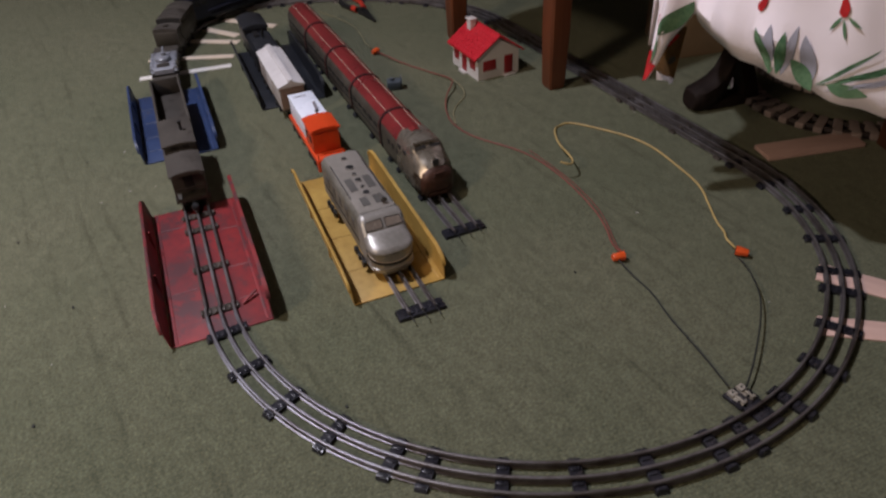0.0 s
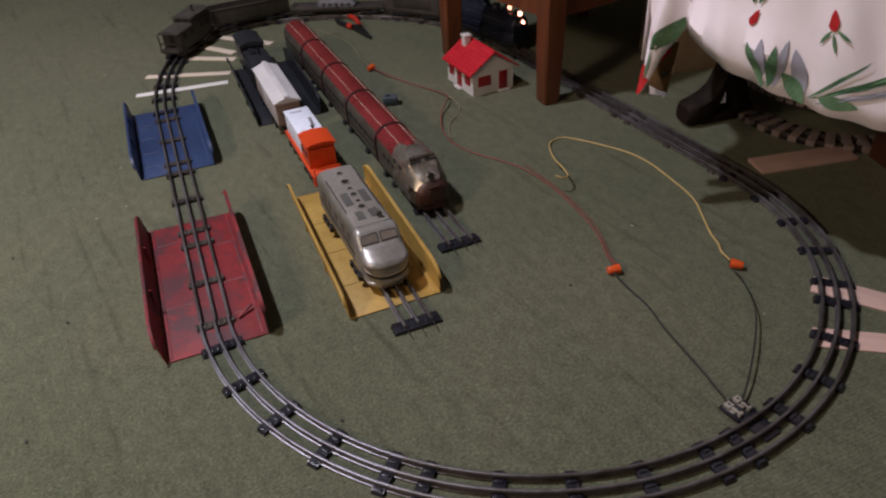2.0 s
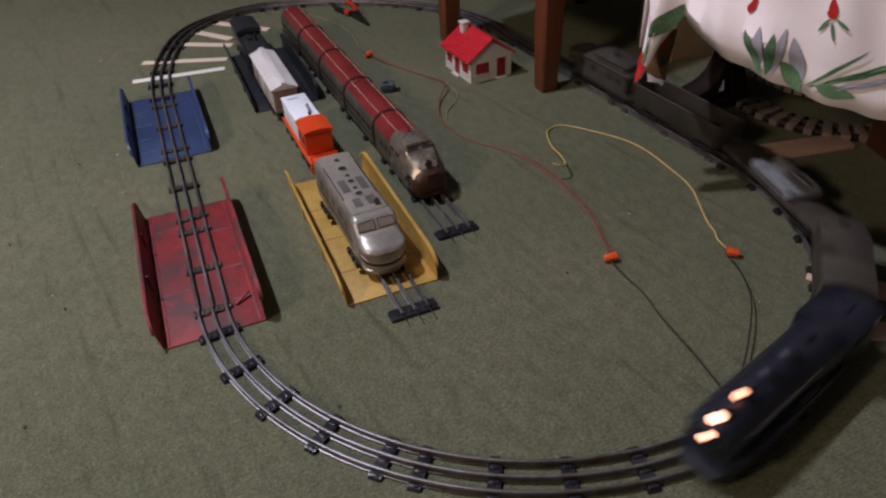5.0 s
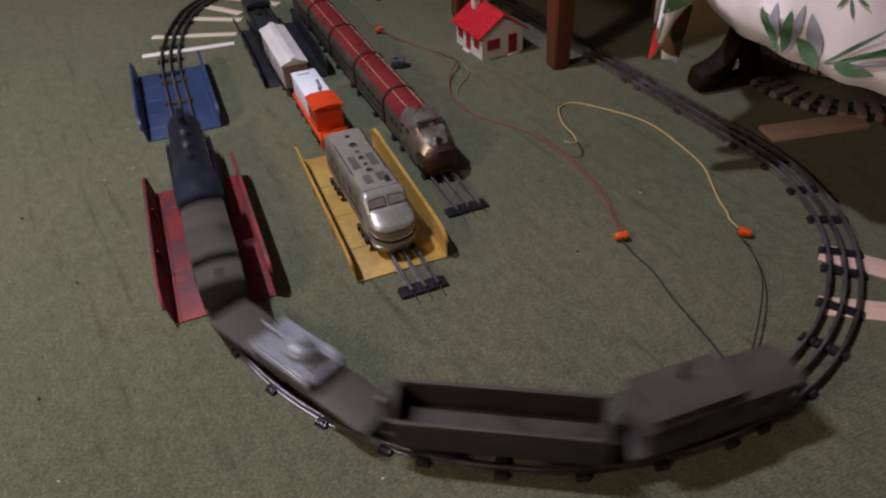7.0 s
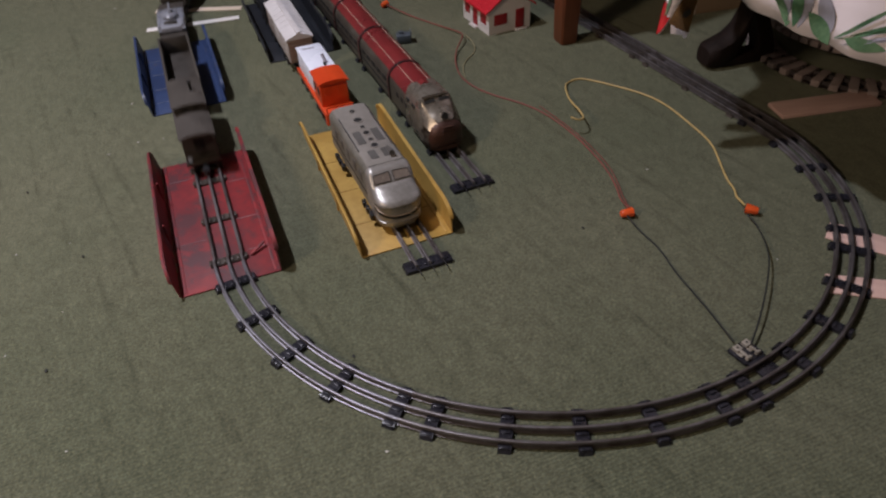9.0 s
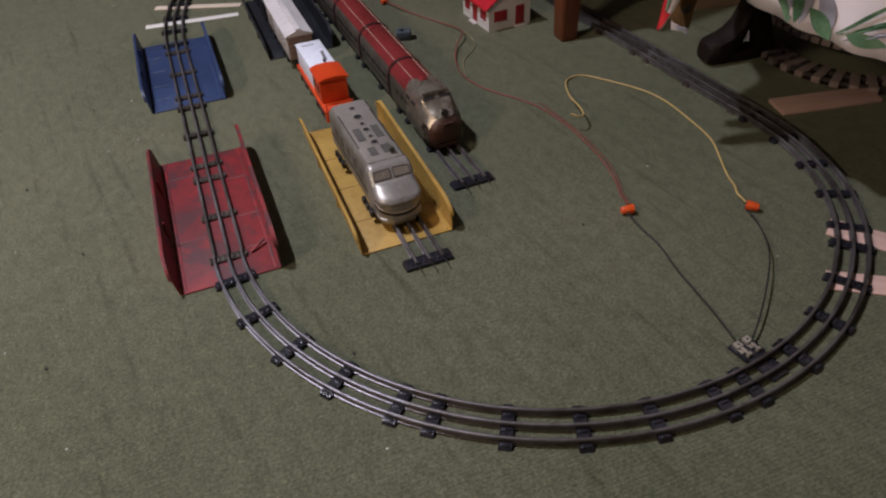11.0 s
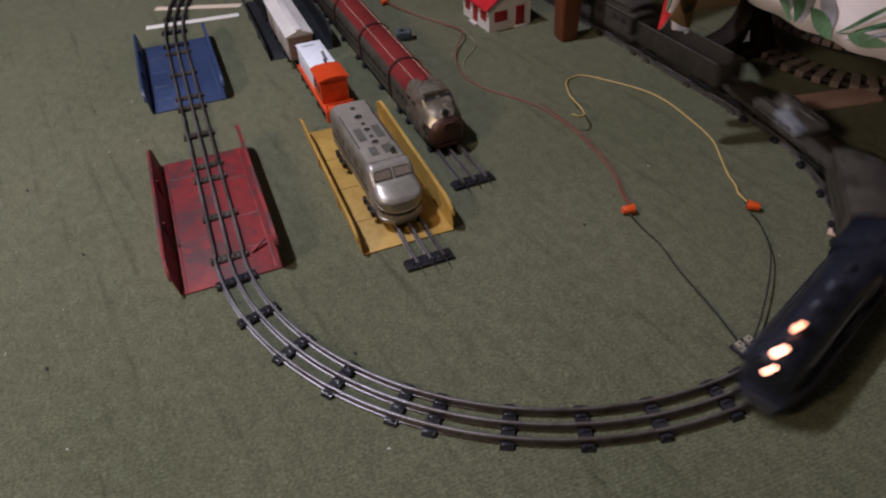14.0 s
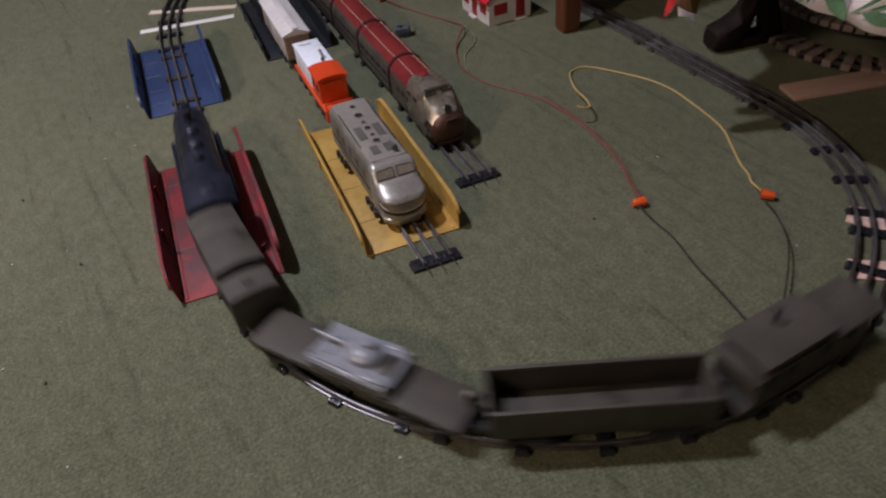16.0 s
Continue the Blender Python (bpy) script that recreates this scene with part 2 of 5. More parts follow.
PALEWOOD = wood_material("bare_pale_softwood", (0.7, 0.6, 0.5), (0.6, 0.5, 0.4), 12, 0.7, (0.1, 1, 1))
PINKWOOD = wood_material("bare_pinkish_softwood", (0.66, 0.46, 0.4), (0.56, 0.37, 0.32), 14, 0.7, (0.1, 1, 1))
STICKWHITE = mat("white_card_strip", (0.72, 0.7, 0.68), 0.7, scale=12, mix=0.08)
CLOTH = mat("white_cotton", (0.92, 0.85, 0.91), 0.9, scale=5, mix=0.06, bump=0.25, bump_scale=900, spec=0.2)
PRINTGREEN = mat("green_leaf_print", (0.16, 0.27, 0.15), 0.9, dark=(0.06, 0.14, 0.075), scale=26, spec=0.2)
PRINTGREY = mat("lavender_grey_leaf_print", (0.36, 0.36, 0.43), 0.9, scale=20, mix=0.15, spec=0.2)
PRINTRED = mat("red_rose_print", (0.55, 0.03, 0.03), 0.9, dark=(0.33, 0.015, 0.02), scale=40, spec=0.2)
# brown of the print, darkened to carry the shade on the cloth's underside
SHADEBROWN = mat("shaded_brown_print", (0.2, 0.11, 0.045), 0.9, scale=40, mix=0.5, spec=0.2)
WIRE_RED = mat("red_wire_insulation", (0.22, 0.07, 0.052), 0.6, scale=40, mix=0.25)
WIRE_YELLOW = mat("yellow_wire_insulation", (0.52, 0.38, 0.15), 0.5, scale=40, mix=0.2)
WIRE_BLACK = mat("black_wire_insulation", (0.011, 0.013, 0.012), 0.7, scale=40, mix=0.2)
WIRE_TAN = mat("tan_wire_insulation", (0.3, 0.27, 0.15), 0.5, scale=40, mix=0.2)
NUT = mat("orange_wire_nut_plastic", (0.75, 0.1, 0.02), 0.35, scale=40, mix=0.15)
PLIERRED = mat("red_rubber_grip", (0.5, 0.035, 0.02), 0.4, scale=40, mix=0.15)
BOXGREY = mat("blue_grey_enamel", (0.12, 0.14, 0.16), 0.4, scale=30, mix=0.4)
TRACKDARK = mat("dark_rubber_roadbed", (0.03, 0.022, 0.02), 0.6, scale=30, mix=0.3)
TRACKPALE = mat("pale_wooden_tie", (0.3, 0.24, 0.22), 0.7, scale=50, mix=0.3)
CARDBOARD = mat("tan_cardboard", (0.27, 0.19, 0.12), 0.8, scale=10, mix=0.15)
LIGHTGLOW = mat("lit_lens", (1.0, 0.6, 0.4), 0.3, glow=(1.0, 0.36, 0.22, 4.5))
LIGHTHOT = mat("lit_headlight_lens", (1.0, 0.6, 0.4), 0.3, glow=(1.0, 0.40, 0.27, 7.5))
HOLE = mat("dark_opening", (0.012, 0.012, 0.012), 0.7, scale=40, mix=0.3)
NICKEL = mat("dull_nickel_clip", (0.5, 0.47, 0.41), 0.42, 0.5, dark=(0.34, 0.31, 0.26), scale=60)
LINT = mat("white_lint", (0.5, 0.5, 0.46), 0.9, scale=90, mix=0.3)


# ---- mesh tools ----
def bx(bm, x0, x1, y0, y1, z0, z1, bevel=0.0):
    r = bmesh.ops.create_cube(bm, size=1.0)
    bmesh.ops.scale(bm, vec=(x1 - x0, y1 - y0, z1 - z0), verts=r["verts"])
    bmesh.ops.translate(bm, vec=((x0 + x1) / 2, (y0 + y1) / 2, (z0 + z1) / 2), verts=r["verts"])
    if bevel:
        es = list({e for v in r["verts"] for e in v.link_edges})
        bmesh.ops.bevel(bm, geom=es, offset=bevel, segments=2, affect="EDGES", profile=0.5)
    return bm


def box(*a):
    return bx(bmesh.new(), *a)


def cyl(bm, at, axis, r, length, seg=16, r2=None):
    q = Vector((0, 0, 1)).rotation_difference(Vector(axis)).to_matrix().to_4x4()
    bmesh.ops.create_cone(bm, cap_ends=True, segments=seg, radius1=r, radius2=r if r2 is None else r2, depth=length, matrix=Matrix.Translation(at) @ q)
    return bm


def prism(bm, profile, y0, y1):
    """A closed outline in x and z, drawn out along y."""
    a = [bm.verts.new((x, y0, z)) for x, z in profile]
    b = [bm.verts.new((x, y1, z)) for x, z in profile]
    n = len(a)
    bm.faces.new(a)
    bm.faces.new(b[::-1])
    for i in range(n):
        bm.faces.new((a[i], b[i], b[(i + 1) % n], a[(i + 1) % n]))
    bmesh.ops.recalc_face_normals(bm, faces=bm.faces)
    return bm


def loft(bm, rings, closed=True, caps=True):
    vs = [[bm.verts.new(p) for p in ring] for ring in rings]
    n = len(vs[0])
    for r0, r1 in zip(vs, vs[1:]):
        for i in range(n if closed else n - 1):
            j = (i + 1) % n
            bm.faces.new((r0[i], r0[j], r1[j], r1[i]))
    if caps and closed:
        bm.faces.new(vs[0][::-1])
        bm.faces.new(vs[-1])
    bmesh.ops.recalc_face_normals(bm, faces=bm.faces)
    return bm


def mesh_of(name, bm, material, smooth=True):
    me = bpy.data.meshes.new(name)
    if smooth:
        for f in bm.faces:
            f.smooth = True
    bm.to_mesh(me)
    bm.free()
    me.materials.append(material)
    if smooth:
        me.set_sharp_from_angle(angle=radians(38))
    return me


def part(name, bm, material, parent, label="", at=None):
    ob = new(name, bm if isinstance(bm, bpy.types.Mesh) else mesh_of(name, bm, material))
    ob.parent = parent
    if at is not None:
        ob.matrix_basis = at
    if label:
        ob["label"] = label
    return ob


def thing(name, label, category, at=None, group="", kind="", bm=None, material=None):
    ob = new(name, mesh_of(name, bm, material) if bm is not None else None)
    if at is not None:
        ob.matrix_basis = at
    return tagged(ob, label, category, group, kind)


def tube(name, points, r, material, parent=None, resolution=6):
    """A round wire through the points, as a mesh."""
    cu = bpy.data.curves.new(name, "CURVE")
    cu.dimensions, cu.bevel_depth, cu.bevel_resolution, cu.resolution_u = "3D", r, 2, resolution
    sp = cu.splines.new("NURBS")
    sp.points.add(len(points) - 1)
    for p, q in zip(sp.points, points):
        p.co = (*q, 1)
    sp.use_endpoint_u, sp.order_u = True, 3
    tmp = bpy.data.objects.new(name, cu)
    scene.collection.objects.link(tmp)
    bpy.context.view_layer.update()
    me = bpy.data.meshes.new_from_object(tmp.evaluated_get(bpy.context.evaluated_depsgraph_get()))
    bpy.data.objects.remove(tmp)
    me.materials.clear()
    me.materials.append(material)
    ob = new(name, me)
    ob.parent = parent
    return ob


# ---- the room ----
tagged(new("floor", mesh_of("floor", box(-3.0, 3.0, -2.6, 3.4, -0.05, 0.0), CARPET)), "worn short-pile green carpet over the whole floor", "carpet", kind="structure")
for nm, b in (("wall_north", (-3.1, 3.1, 3.4, 3.5, -0.05, 2.5)), ("wall_south", (-3.1, 3.1, -2.7, -2.6, -0.05, 2.5)), ("wall_east", (3.0, 3.1, -2.6, 3.4, -0.05, 2.5)), ("wall_west", (-3.1, -3.0, -2.6, 3.4, -0.05, 2.5))):
    tagged(new(nm, mesh_of(nm, box(*b), PLASTER)), "plain painted plaster wall", "wall", kind="structure")
tagged(new("ceiling", mesh_of("ceiling", box(-3.1, 3.1, -2.7, 3.5, 2.5, 2.6), CEIL)), "plain white ceiling", "ceiling", kind="structure")


# ---- the track ----
GAUGE, RAIL_TOP = 0.018, 0.0115
SECTION = 0.3422
LOOP = ((0.2447, 0.0), (0.2447, 0.0), (0.2446, 0.0), (SECTION, 21.96), (SECTION, 77.99), (SECTION, 32.56), (SECTION, 42.93),
        (0.2581, 0.0), (0.2581, 0.0), (0.2582, 0.0), (SECTION, 49.43), (SECTION, 46.32), (SECTION, 44.78), (SECTION, 44.03))


def lay(start, heading, pieces, step=0.006):
    """Points, headings and running length along track pieces of a length and a turn to the right."""
    x, y, hd, s = *start, heading, 0.0
    rows = [(x, y, hd, 0.0)]
    for length, turn in pieces:
        n = max(4, int(length / step))
        k = -radians(turn) / n
        for _ in range(n):
            hd += k / 2
            x, y, s = x + math.cos(hd) * length / n, y + math.sin(hd) * length / n, s + length / n
            hd += k / 2
            rows.append((x, y, hd, s))
    return np.array(rows)


LINE = lay((-0.4357, 0.0), math.pi / 2, LOOP)
LAP = LINE[-1, 3]


def on_line(s):
    """Place on the loop at the running length s."""
    s = s % LAP
    return [float(np.interp(s, LINE[:, 3], LINE[:, k])) for k in range(2)]


RAIL_PROFILE = [(-0.0027, 0.0025), (0.0027, 0.0025), (0.0027, 0.0032), (0.0010, 0.0036), (0.0008, 0.0072), (0.0018, 0.0082), (0.0021, 0.0096), (0.0013, 0.0111),
                (0.0, 0.0115), (-0.0013, 0.0111), (-0.0021, 0.0096), (-0.0018, 0.0082), (-0.0008, 0.0072), (-0.0010, 0.0036), (-0.0027, 0.0032)]


def rail_mesh(rows, side):
    rings = []
    for x, y, hd, _ in rows:
        nx, ny = math.sin(hd), -math.cos(hd)
        rings.append([(x + nx * (side + u), y + ny * (side + u), z) for u, z in RAIL_PROFILE])
    return loft(bmesh.new(), rings)


def tie_mesh(half=0.0275, deep=0.0068):
    """A stamped sheet-metal tie with sloping ends and rail clips."""
    bm = prism(bmesh.new(), [(-half, 0.0), (half, 0.0), (half - 0.002, 0.0045), (half - 0.004, 0.0052), (0.004 - half, 0.0052), (0.002 - half, 0.0045)], -deep, deep)
    for u in (-GAUGE, 0, GAUGE):
        for sgn in (-1, 1):
            bx(bm, u + sgn * 0.0052 - 0.002, u + sgn * 0.0052 + 0.002, -0.0048, 0.0048, 0.005, 0.0068, 0.0005)
    bx(bm, -0.0065, 0.0065, -0.0055, 0.0055, 0.005, 0.0058)
    return bm


TIE_ME = mesh_of("tie", tie_mesh(), TIE)
TIE_BROWN_ME = mesh_of("tie", tie_mesh(0.0255), TIE_BROWN)
TIE_END_ME = mesh_of("end_tie", tie_mesh(0.0335, 0.0098), TIE)


def track_section(rows, ties, rail_mat, tie_me, label, group, name, first=0, shift=0.0):
    t = thing(name, label, "toy track", group=group)
    for side in (-GAUGE, 0.0, GAUGE):
        part("rail", rail_mesh(rows, side), rail_mat, t)
    s0, s1 = rows[0, 3], rows[-1, 3]
    for k in range(first, ties):
        s = s0 + shift + 0.02 + (s1 - s0 - 0.04) * k / (ties - 1)
        x, y, hd = (float(np.interp(s, rows[:, 3], rows[:, c])) for c in range(3))
        part("tie", tie_me, None, t, at=pose(x, y, 0.0, 0, 0, math.degrees(hd) - 90))
    return t


TWICE = np.vstack([LINE, LINE[1:] + np.array([0.0, 0.0, -2 * math.pi, LAP])])
TWICE[len(LINE):, 2] += LINE[-1, 2] - LINE[0, 2] + 2 * math.pi
s_at = 0.2267
JOINTS = (0.2447, 0.2446) + (SECTION,) * 4 + (0.2581, 0.2581, 0.2582) + (SECTION,) * 4 + (0.2447,)
for i, length in enumerate(JOINTS):
    keep = (TWICE[:, 3] >= s_at - 0.003) & (TWICE[:, 3] <= s_at + length + 0.003)
    rows = TWICE[keep]
    s_at += length
    if abs(length - SECTION) < 1e-6:
        shiny = i == 12
        track_section(rows, 5, RAIL_BRIGHT if shiny else RAIL, TIE_ME, "curved three-rail tinplate track section with black ties" + (" and shiny rails" if shiny else ""), "loop track sections", "curved_track", shift=-0.011 if i > 8 else 0.0)
    else:
        track_section(rows, 3, RAIL, TIE_BROWN_ME, "straight three-rail tinplate track section with rusty dark ties", "loop track sections", "straight_track")

for x0, y0, x1, y1, n in ((-0.1958, -0.113, -0.2085, 1.0, 5), (-0.0735, 0.026, -0.1, 0.96, 4)):
    hd = math.atan2(y1 - y0, x1 - x0)
    length = math.hypot(x1 - x0, y1 - y0) / n
    rows = lay((x0, y0), hd, [(length, 0.0)] * n)
    for k in range(n):
        keep = (rows[:, 3] >= k * length - 1e-6) & (rows[:, 3] <= (k + 1) * length + 1e-6)
        t = track_section(rows[keep], 3, RAIL, TIE_ME, "straight three-rail tinplate track section under the standing train", "siding track sections", "straight_track", 1 if k == 0 else 0)
        if k == 0:
            part("end_tie", TIE_END_ME, None, t, at=pose(x0 + 0.007 * math.cos(hd), y0 + 0.007 * math.sin(hd), 0, 0, 0, math.degrees(hd) - 90))
            for side in (-GAUGE, 0.0, GAUGE):
                b = cyl(bmesh.new(), (x0 + side * math.sin(hd) - 0.008 * math.cos(hd), y0 - side * math.cos(hd) - 0.008 * math.sin(hd), 0.009), (math.cos(hd), math.sin(hd), 0), 0.0007, 0.02, 8)
                part("track_pin", b, BLACKMETAL, t)


# ---- girder bridges ----
def girder_bridge(label, x, y0, y1, paint, seam, floor_marks, tilt=0.005, tilt_in=-0.0005, high=0.042, high_in=0.042):
    t = thing("girder_bridge", label, "toy bridge", pose(x, y0, 0), group="girder bridges")
    length, w = y1 - y0, 0.0635
    part("deck", box(-w, w, 0, length, 0.0006, 0.0022, 0.0004), paint, t)
    for sgn in (-1, 1):
        h = high if sgn < 0 else high_in
        pts = [(0.0, 0.002), (0.0, h - 0.016), (0.006, h - 0.008), (0.016, h - 0.003), (0.03, h), (length - 0.03, h), (length - 0.016, h - 0.003), (length - 0.006, h - 0.008), (length, h - 0.016), (length, 0.002)]
        lean = tilt if sgn < 0 else tilt_in
        rings = []
        for off in (0.0, 0.0013):
            rings.append([(sgn * (w + lean * z / h + off), yy, z) for yy, z in pts])
        part("girder", loft(bmesh.new(), rings), paint, t)
        lip = bmesh.new()
        rr = []
        for yy, z in pts[1:-1]:
            xx = sgn * (w + lean * z / h)
            rr.append([(xx - 0.0012, yy, z - 0.0016), (xx + sgn * 0.004, yy, z - 0.0016), (xx + sgn * 0.004, yy, z + 0.0012), (xx - 0.0012, yy, z + 0.0012)])
        part("flange", loft(lip, rr), paint, t)
        for k in range(1, 3):
            yy = length * k / 3
            part("rib", prism(bmesh.new(), [(sgn * (w + 0.001), 0.003), (sgn * (w + 0.0045), 0.003), (sgn * (w + 0.004), h - 0.003), (sgn * (w + 0.0012), h - 0.003)], yy - 0.001, yy + 0.001), paint, t)
        fold = box(sgn * 0.0575 - 0.002, sgn * 0.0575 + 0.002, 0.004, length - 0.004, 0.0022, 0.0030, 0.0003)
        part("fold", fold, paint, t)
    rivet = mesh_of("rivet", cyl(bmesh.new(), (0, 0, 0), (1, 0, 0), 0.0013, 0.0012, 8), paint)
    for k in range(12):
        for sgn in (-1, 1):
            part("rivet", rivet, None, t, at=pose(sgn * (w - 0.0006), 0.012 + (length - 0.024) * k / 11, 0.009))
    for yy, a, b in floor_marks:
        part("crease", box(a, b, yy - 0.0007, yy + 0.0007, 0.0022, 0.0025), seam, t)
    return t


red_bridge = girder_bridge("scuffed red painted metal girder bridge under the track", -0.4395, -0.04, 0.28, RED, RED_WEAR, ((0.105, -0.055, -0.02), (0.268, -0.055, -0.012), (0.06, 0.03, 0.054), (0.135, 0.026, 0.058), (0.235, 0.03, 0.056)), 0.007, -0.001, 0.0445, 0.054)
part("bent_tab", box(-0.002, 0.002, -0.013, 0.013, -0.0012, 0.0012, 0.0005), RED, red_bridge, at=pose(0.043, 0.052, 0.0075, 12, 0, -55))
girder_bridge("blue painted metal girder bridge with pale creases under the track", -0.438, 0.46, 0.757, BLUE, CREASE, ((0.10, -0.058, -0.028), (0.165, -0.058, -0.028), (0.045, -0.058, -0.03), (0.23, -0.058, -0.03)))
girder_bridge("yellow painted metal girder bridge carrying the silver locomotive", -0.2075, -0.06, 0.276, YELLOW, YEL_SEAM, ((0.07, -0.055, 0.055), (0.155, -0.055, 0.055), (0.24, -0.055, 0.055)), 0.0035, -0.001, 0.041)
girder_bridge("black painted metal girder bridge carrying the dark tender", -0.206, 0.58, 0.91, BLACK, BLACK, ((0.1, -0.06, 0.06),))


# ---- rolling stock parts ----
def wheel_mesh(r=0.0095):
    bm = cyl(bmesh.new(), (0, 0, 0), (1, 0, 0), r, 0.004, 20)
    cyl(bm, (0.0028, 0, 0), (1, 0, 0), r + 0.0016, 0.0014, 20)
    return bm


WHEEL_ME = mesh_of("wheel", wheel_mesh(), STEEL)


def truck(parent, y, base=RAIL_TOP):
    f = box(-0.0225, 0.0225, -0.005, 0.005, base + 0.008, base + 0.0125, 0.0008)
    for sgn in (-1, 1):
        bx(f, sgn * 0.0235 - 0.0016, sgn * 0.0235 + 0.0016, -0.024, 0.024, base + 0.006, base + 0.011, 0.0007)
        for yy in (-0.016, 0.016):
            bx(f, sgn * 0.0243 - 0.0022, sgn * 0.0243 + 0.0022, yy - 0.005, yy + 0.005, base + 0.003, base + 0.0125, 0.0008)
    tr = part("truck", f, BLACKMETAL, parent, at=pose(0, y, 0))
    for sgn in (-1, 1):
        for yy in (-0.016, 0.016):
            part("wheel", WHEEL_ME, None, tr, at=pose(sgn * 0.0165, yy, base + 0.0085, 0, 0, 0 if sgn < 0 else 180))
    return tr


def coupler(parent, y, sgn, base=RAIL_TOP):
    b = box(-0.003, 0.003, y - 0.011, y + 0.011, base + 0.0085, base + 0.011, 0.0008)
    cyl(b, (0, y + sgn * 0.01, base + 0.0095), (0, 0, 1), 0.0055, 0.007, 12)
    part("coupler", b, BLACKMETAL, parent)


def rounded(w, h, z0, r, n=5):
    """The outline of a body with rounded shoulders: half width, top, bottom, radius."""
    pts = [(w, z0)]
    for k in range(n + 1):
        a = math.pi / 2 * k / n
        pts.append((w - r + r * math.cos(a), h - r + r * math.sin(a)))
    return pts + [(-x, z) for x, z in pts[::-1]]


def arched(w, z0, z1, top, n=8):
    """An outline with a gently arched roof."""
    pts = [(w, z0)]
    for k in range(n + 1):
        u = 1 - 2 * k / n
        pts.append((w * u, z1 + (top - z1) * (1 - u * u)))
    return pts + [(-w, z0)]


# steam locomotive, forward along +y, middle at the origin
def steam_engine():
    L = 0.276
    t = thing("steam_locomotive", "blue-black die-cast toy steam locomotive with glowing lamps", "toy locomotive")
    y0, y1 = -L / 2, L / 2

    def section(yy, w, top, low=0.040, n=20):
        """A boiler section: an arch over straight shoulders."""
        ring = []
        for k in range(n + 1):
            a = math.pi * k / n
            ca, sa = math.cos(a), math.sin(a)
            ring.append((w * math.copysign(abs(ca) ** 0.85, ca), yy, low + 0.014 + (top - low - 0.014) * sa ** 0.9))
        return [(w * 0.9, yy, low)] + ring + [(-w * 0.9, yy, low)]

    part("boiler", loft(bmesh.new(), [section(y0 + 0.064, 0.0305, 0.0865), section(y0 + 0.078, 0.0298, 0.0868), section(y0 + 0.105, 0.0285, 0.0872), section(y0 + 0.13, 0.0265, 0.0872), section(y1 - 0.06, 0.0255, 0.0862),
                                      section(y1 - 0.014, 0.0250, 0.0852), section(y1 - 0.009, 0.0240, 0.0842), section(y1 - 0.0065, 0.0215, 0.0815)]), LOCO, t)
    part("smokebox_front", cyl(bmesh.new(), (0, y1 - 0.0066, 0.0635), (0, 1, 0), 0.0185, 0.004, 24, 0.0155), LOCO_DARK, t)
    part("smokebox_door", cyl(bmesh.new(), (0, y1 - 0.0035, 0.0625), (0, 1, 0), 0.0115, 0.004, 20, 0.009), LOCO, t)
    for sgn in (-1, 1):
        part("hinge", box(sgn * 0.0125 - 0.004, sgn * 0.0125 + 0.004, y1 - 0.0052, y1 - 0.0030, 0.0615, 0.0635, 0.0004), LOCO, t)
    part("casing", loft(bmesh.new(), [[(w, yy, z0), (w, yy, 0.041), (w * 0.9, yy, 0.0455), (-w * 0.9, yy, 0.0455), (-w, yy, 0.041), (-w, yy, z0)] for yy, w, z0 in ((y0 + 0.055, 0.0305, 0.023), (y0 + 0.1, 0.0315, 0.023), (y1 - 0.05, 0.0315, 0.023), (y1 - 0.018, 0.029, 0.021), (y1 - 0.006, 0.024, 0.018))]), LOCO, t)
    for sgn in (-1, 1):
        part("running_board", box(sgn * 0.0330 - 0.003, sgn * 0.0330 + 0.003, y0 + 0.05, y1 - 0.03, 0.0405, 0.0432, 0.0006), LOCO, t)
        part("skirt_strip", box(sgn * 0.0337 - 0.0015, sgn * 0.0337 + 0.0015, y0 + 0.06, y1 - 0.035, 0.0302, 0.0322, 0.0005), LOCO, t)
        part("hand_rail", cyl(bmesh.new(), (sgn * 0.0262, 0.03, 0.0685), (0, 1, 0), 0.0007, 0.15, 6), STEEL, t)
        for k in range(5):
            part("rail_post", cyl(bmesh.new(), (sgn * 0.0258, -0.04 + 0.036 * k, 0.0672), (sgn, 0, 0.6), 0.0006, 0.003, 6), STEEL, t)
        for k in range(5):
            yy = y0 + 0.09 + 0.034 * k
            part("skirt_seam", box(sgn * 0.0328 - 0.0006, sgn * 0.0328 + 0.0006, yy, yy + 0.0012, 0.024, 0.0402), LOCO_DARK, t)
        part("sand_pipe", cyl(bmesh.new(), (sgn * 0.0236, y1 - 0.095, 0.064), (sgn * 0.35, 0, -1), 0.0008, 0.03, 6), LOCO, t)
        part("air_tank", cyl(bmesh.new(), (sgn * 0.0285, 0.0, 0.0465), (0, 1, 0), 0.0042, 0.045, 12), LOCO, t)
    for k in range(4):
        yy = y1 - 0.03 - 0.036 * k
        w, top = 0.0253 + 0.0003 * k, 0.0858 + 0.0003 * k
        part("boiler_band", loft(bmesh.new(), [section(yy, w + 0.0006, top + 0.0006), section(yy + 0.0016, w + 0.0006, top + 0.0006)]), LOCO, t)
    cab = part("cab", prism(bmesh.new(), arched(0.031, 0.028, 0.0775, 0.0865), y0, y0 + 0.068), LOCO, t)
    part("cab_roof", prism(bmesh.new(), [(0.0322, 0.0772), (0.0322, 0.0782), (0.022, 0.0840), (0.0, 0.0875), (-0.022, 0.0840), (-0.0322, 0.0782), (-0.0322, 0.0772)], y0 - 0.005, y0 + 0.062), LOCO, cab)
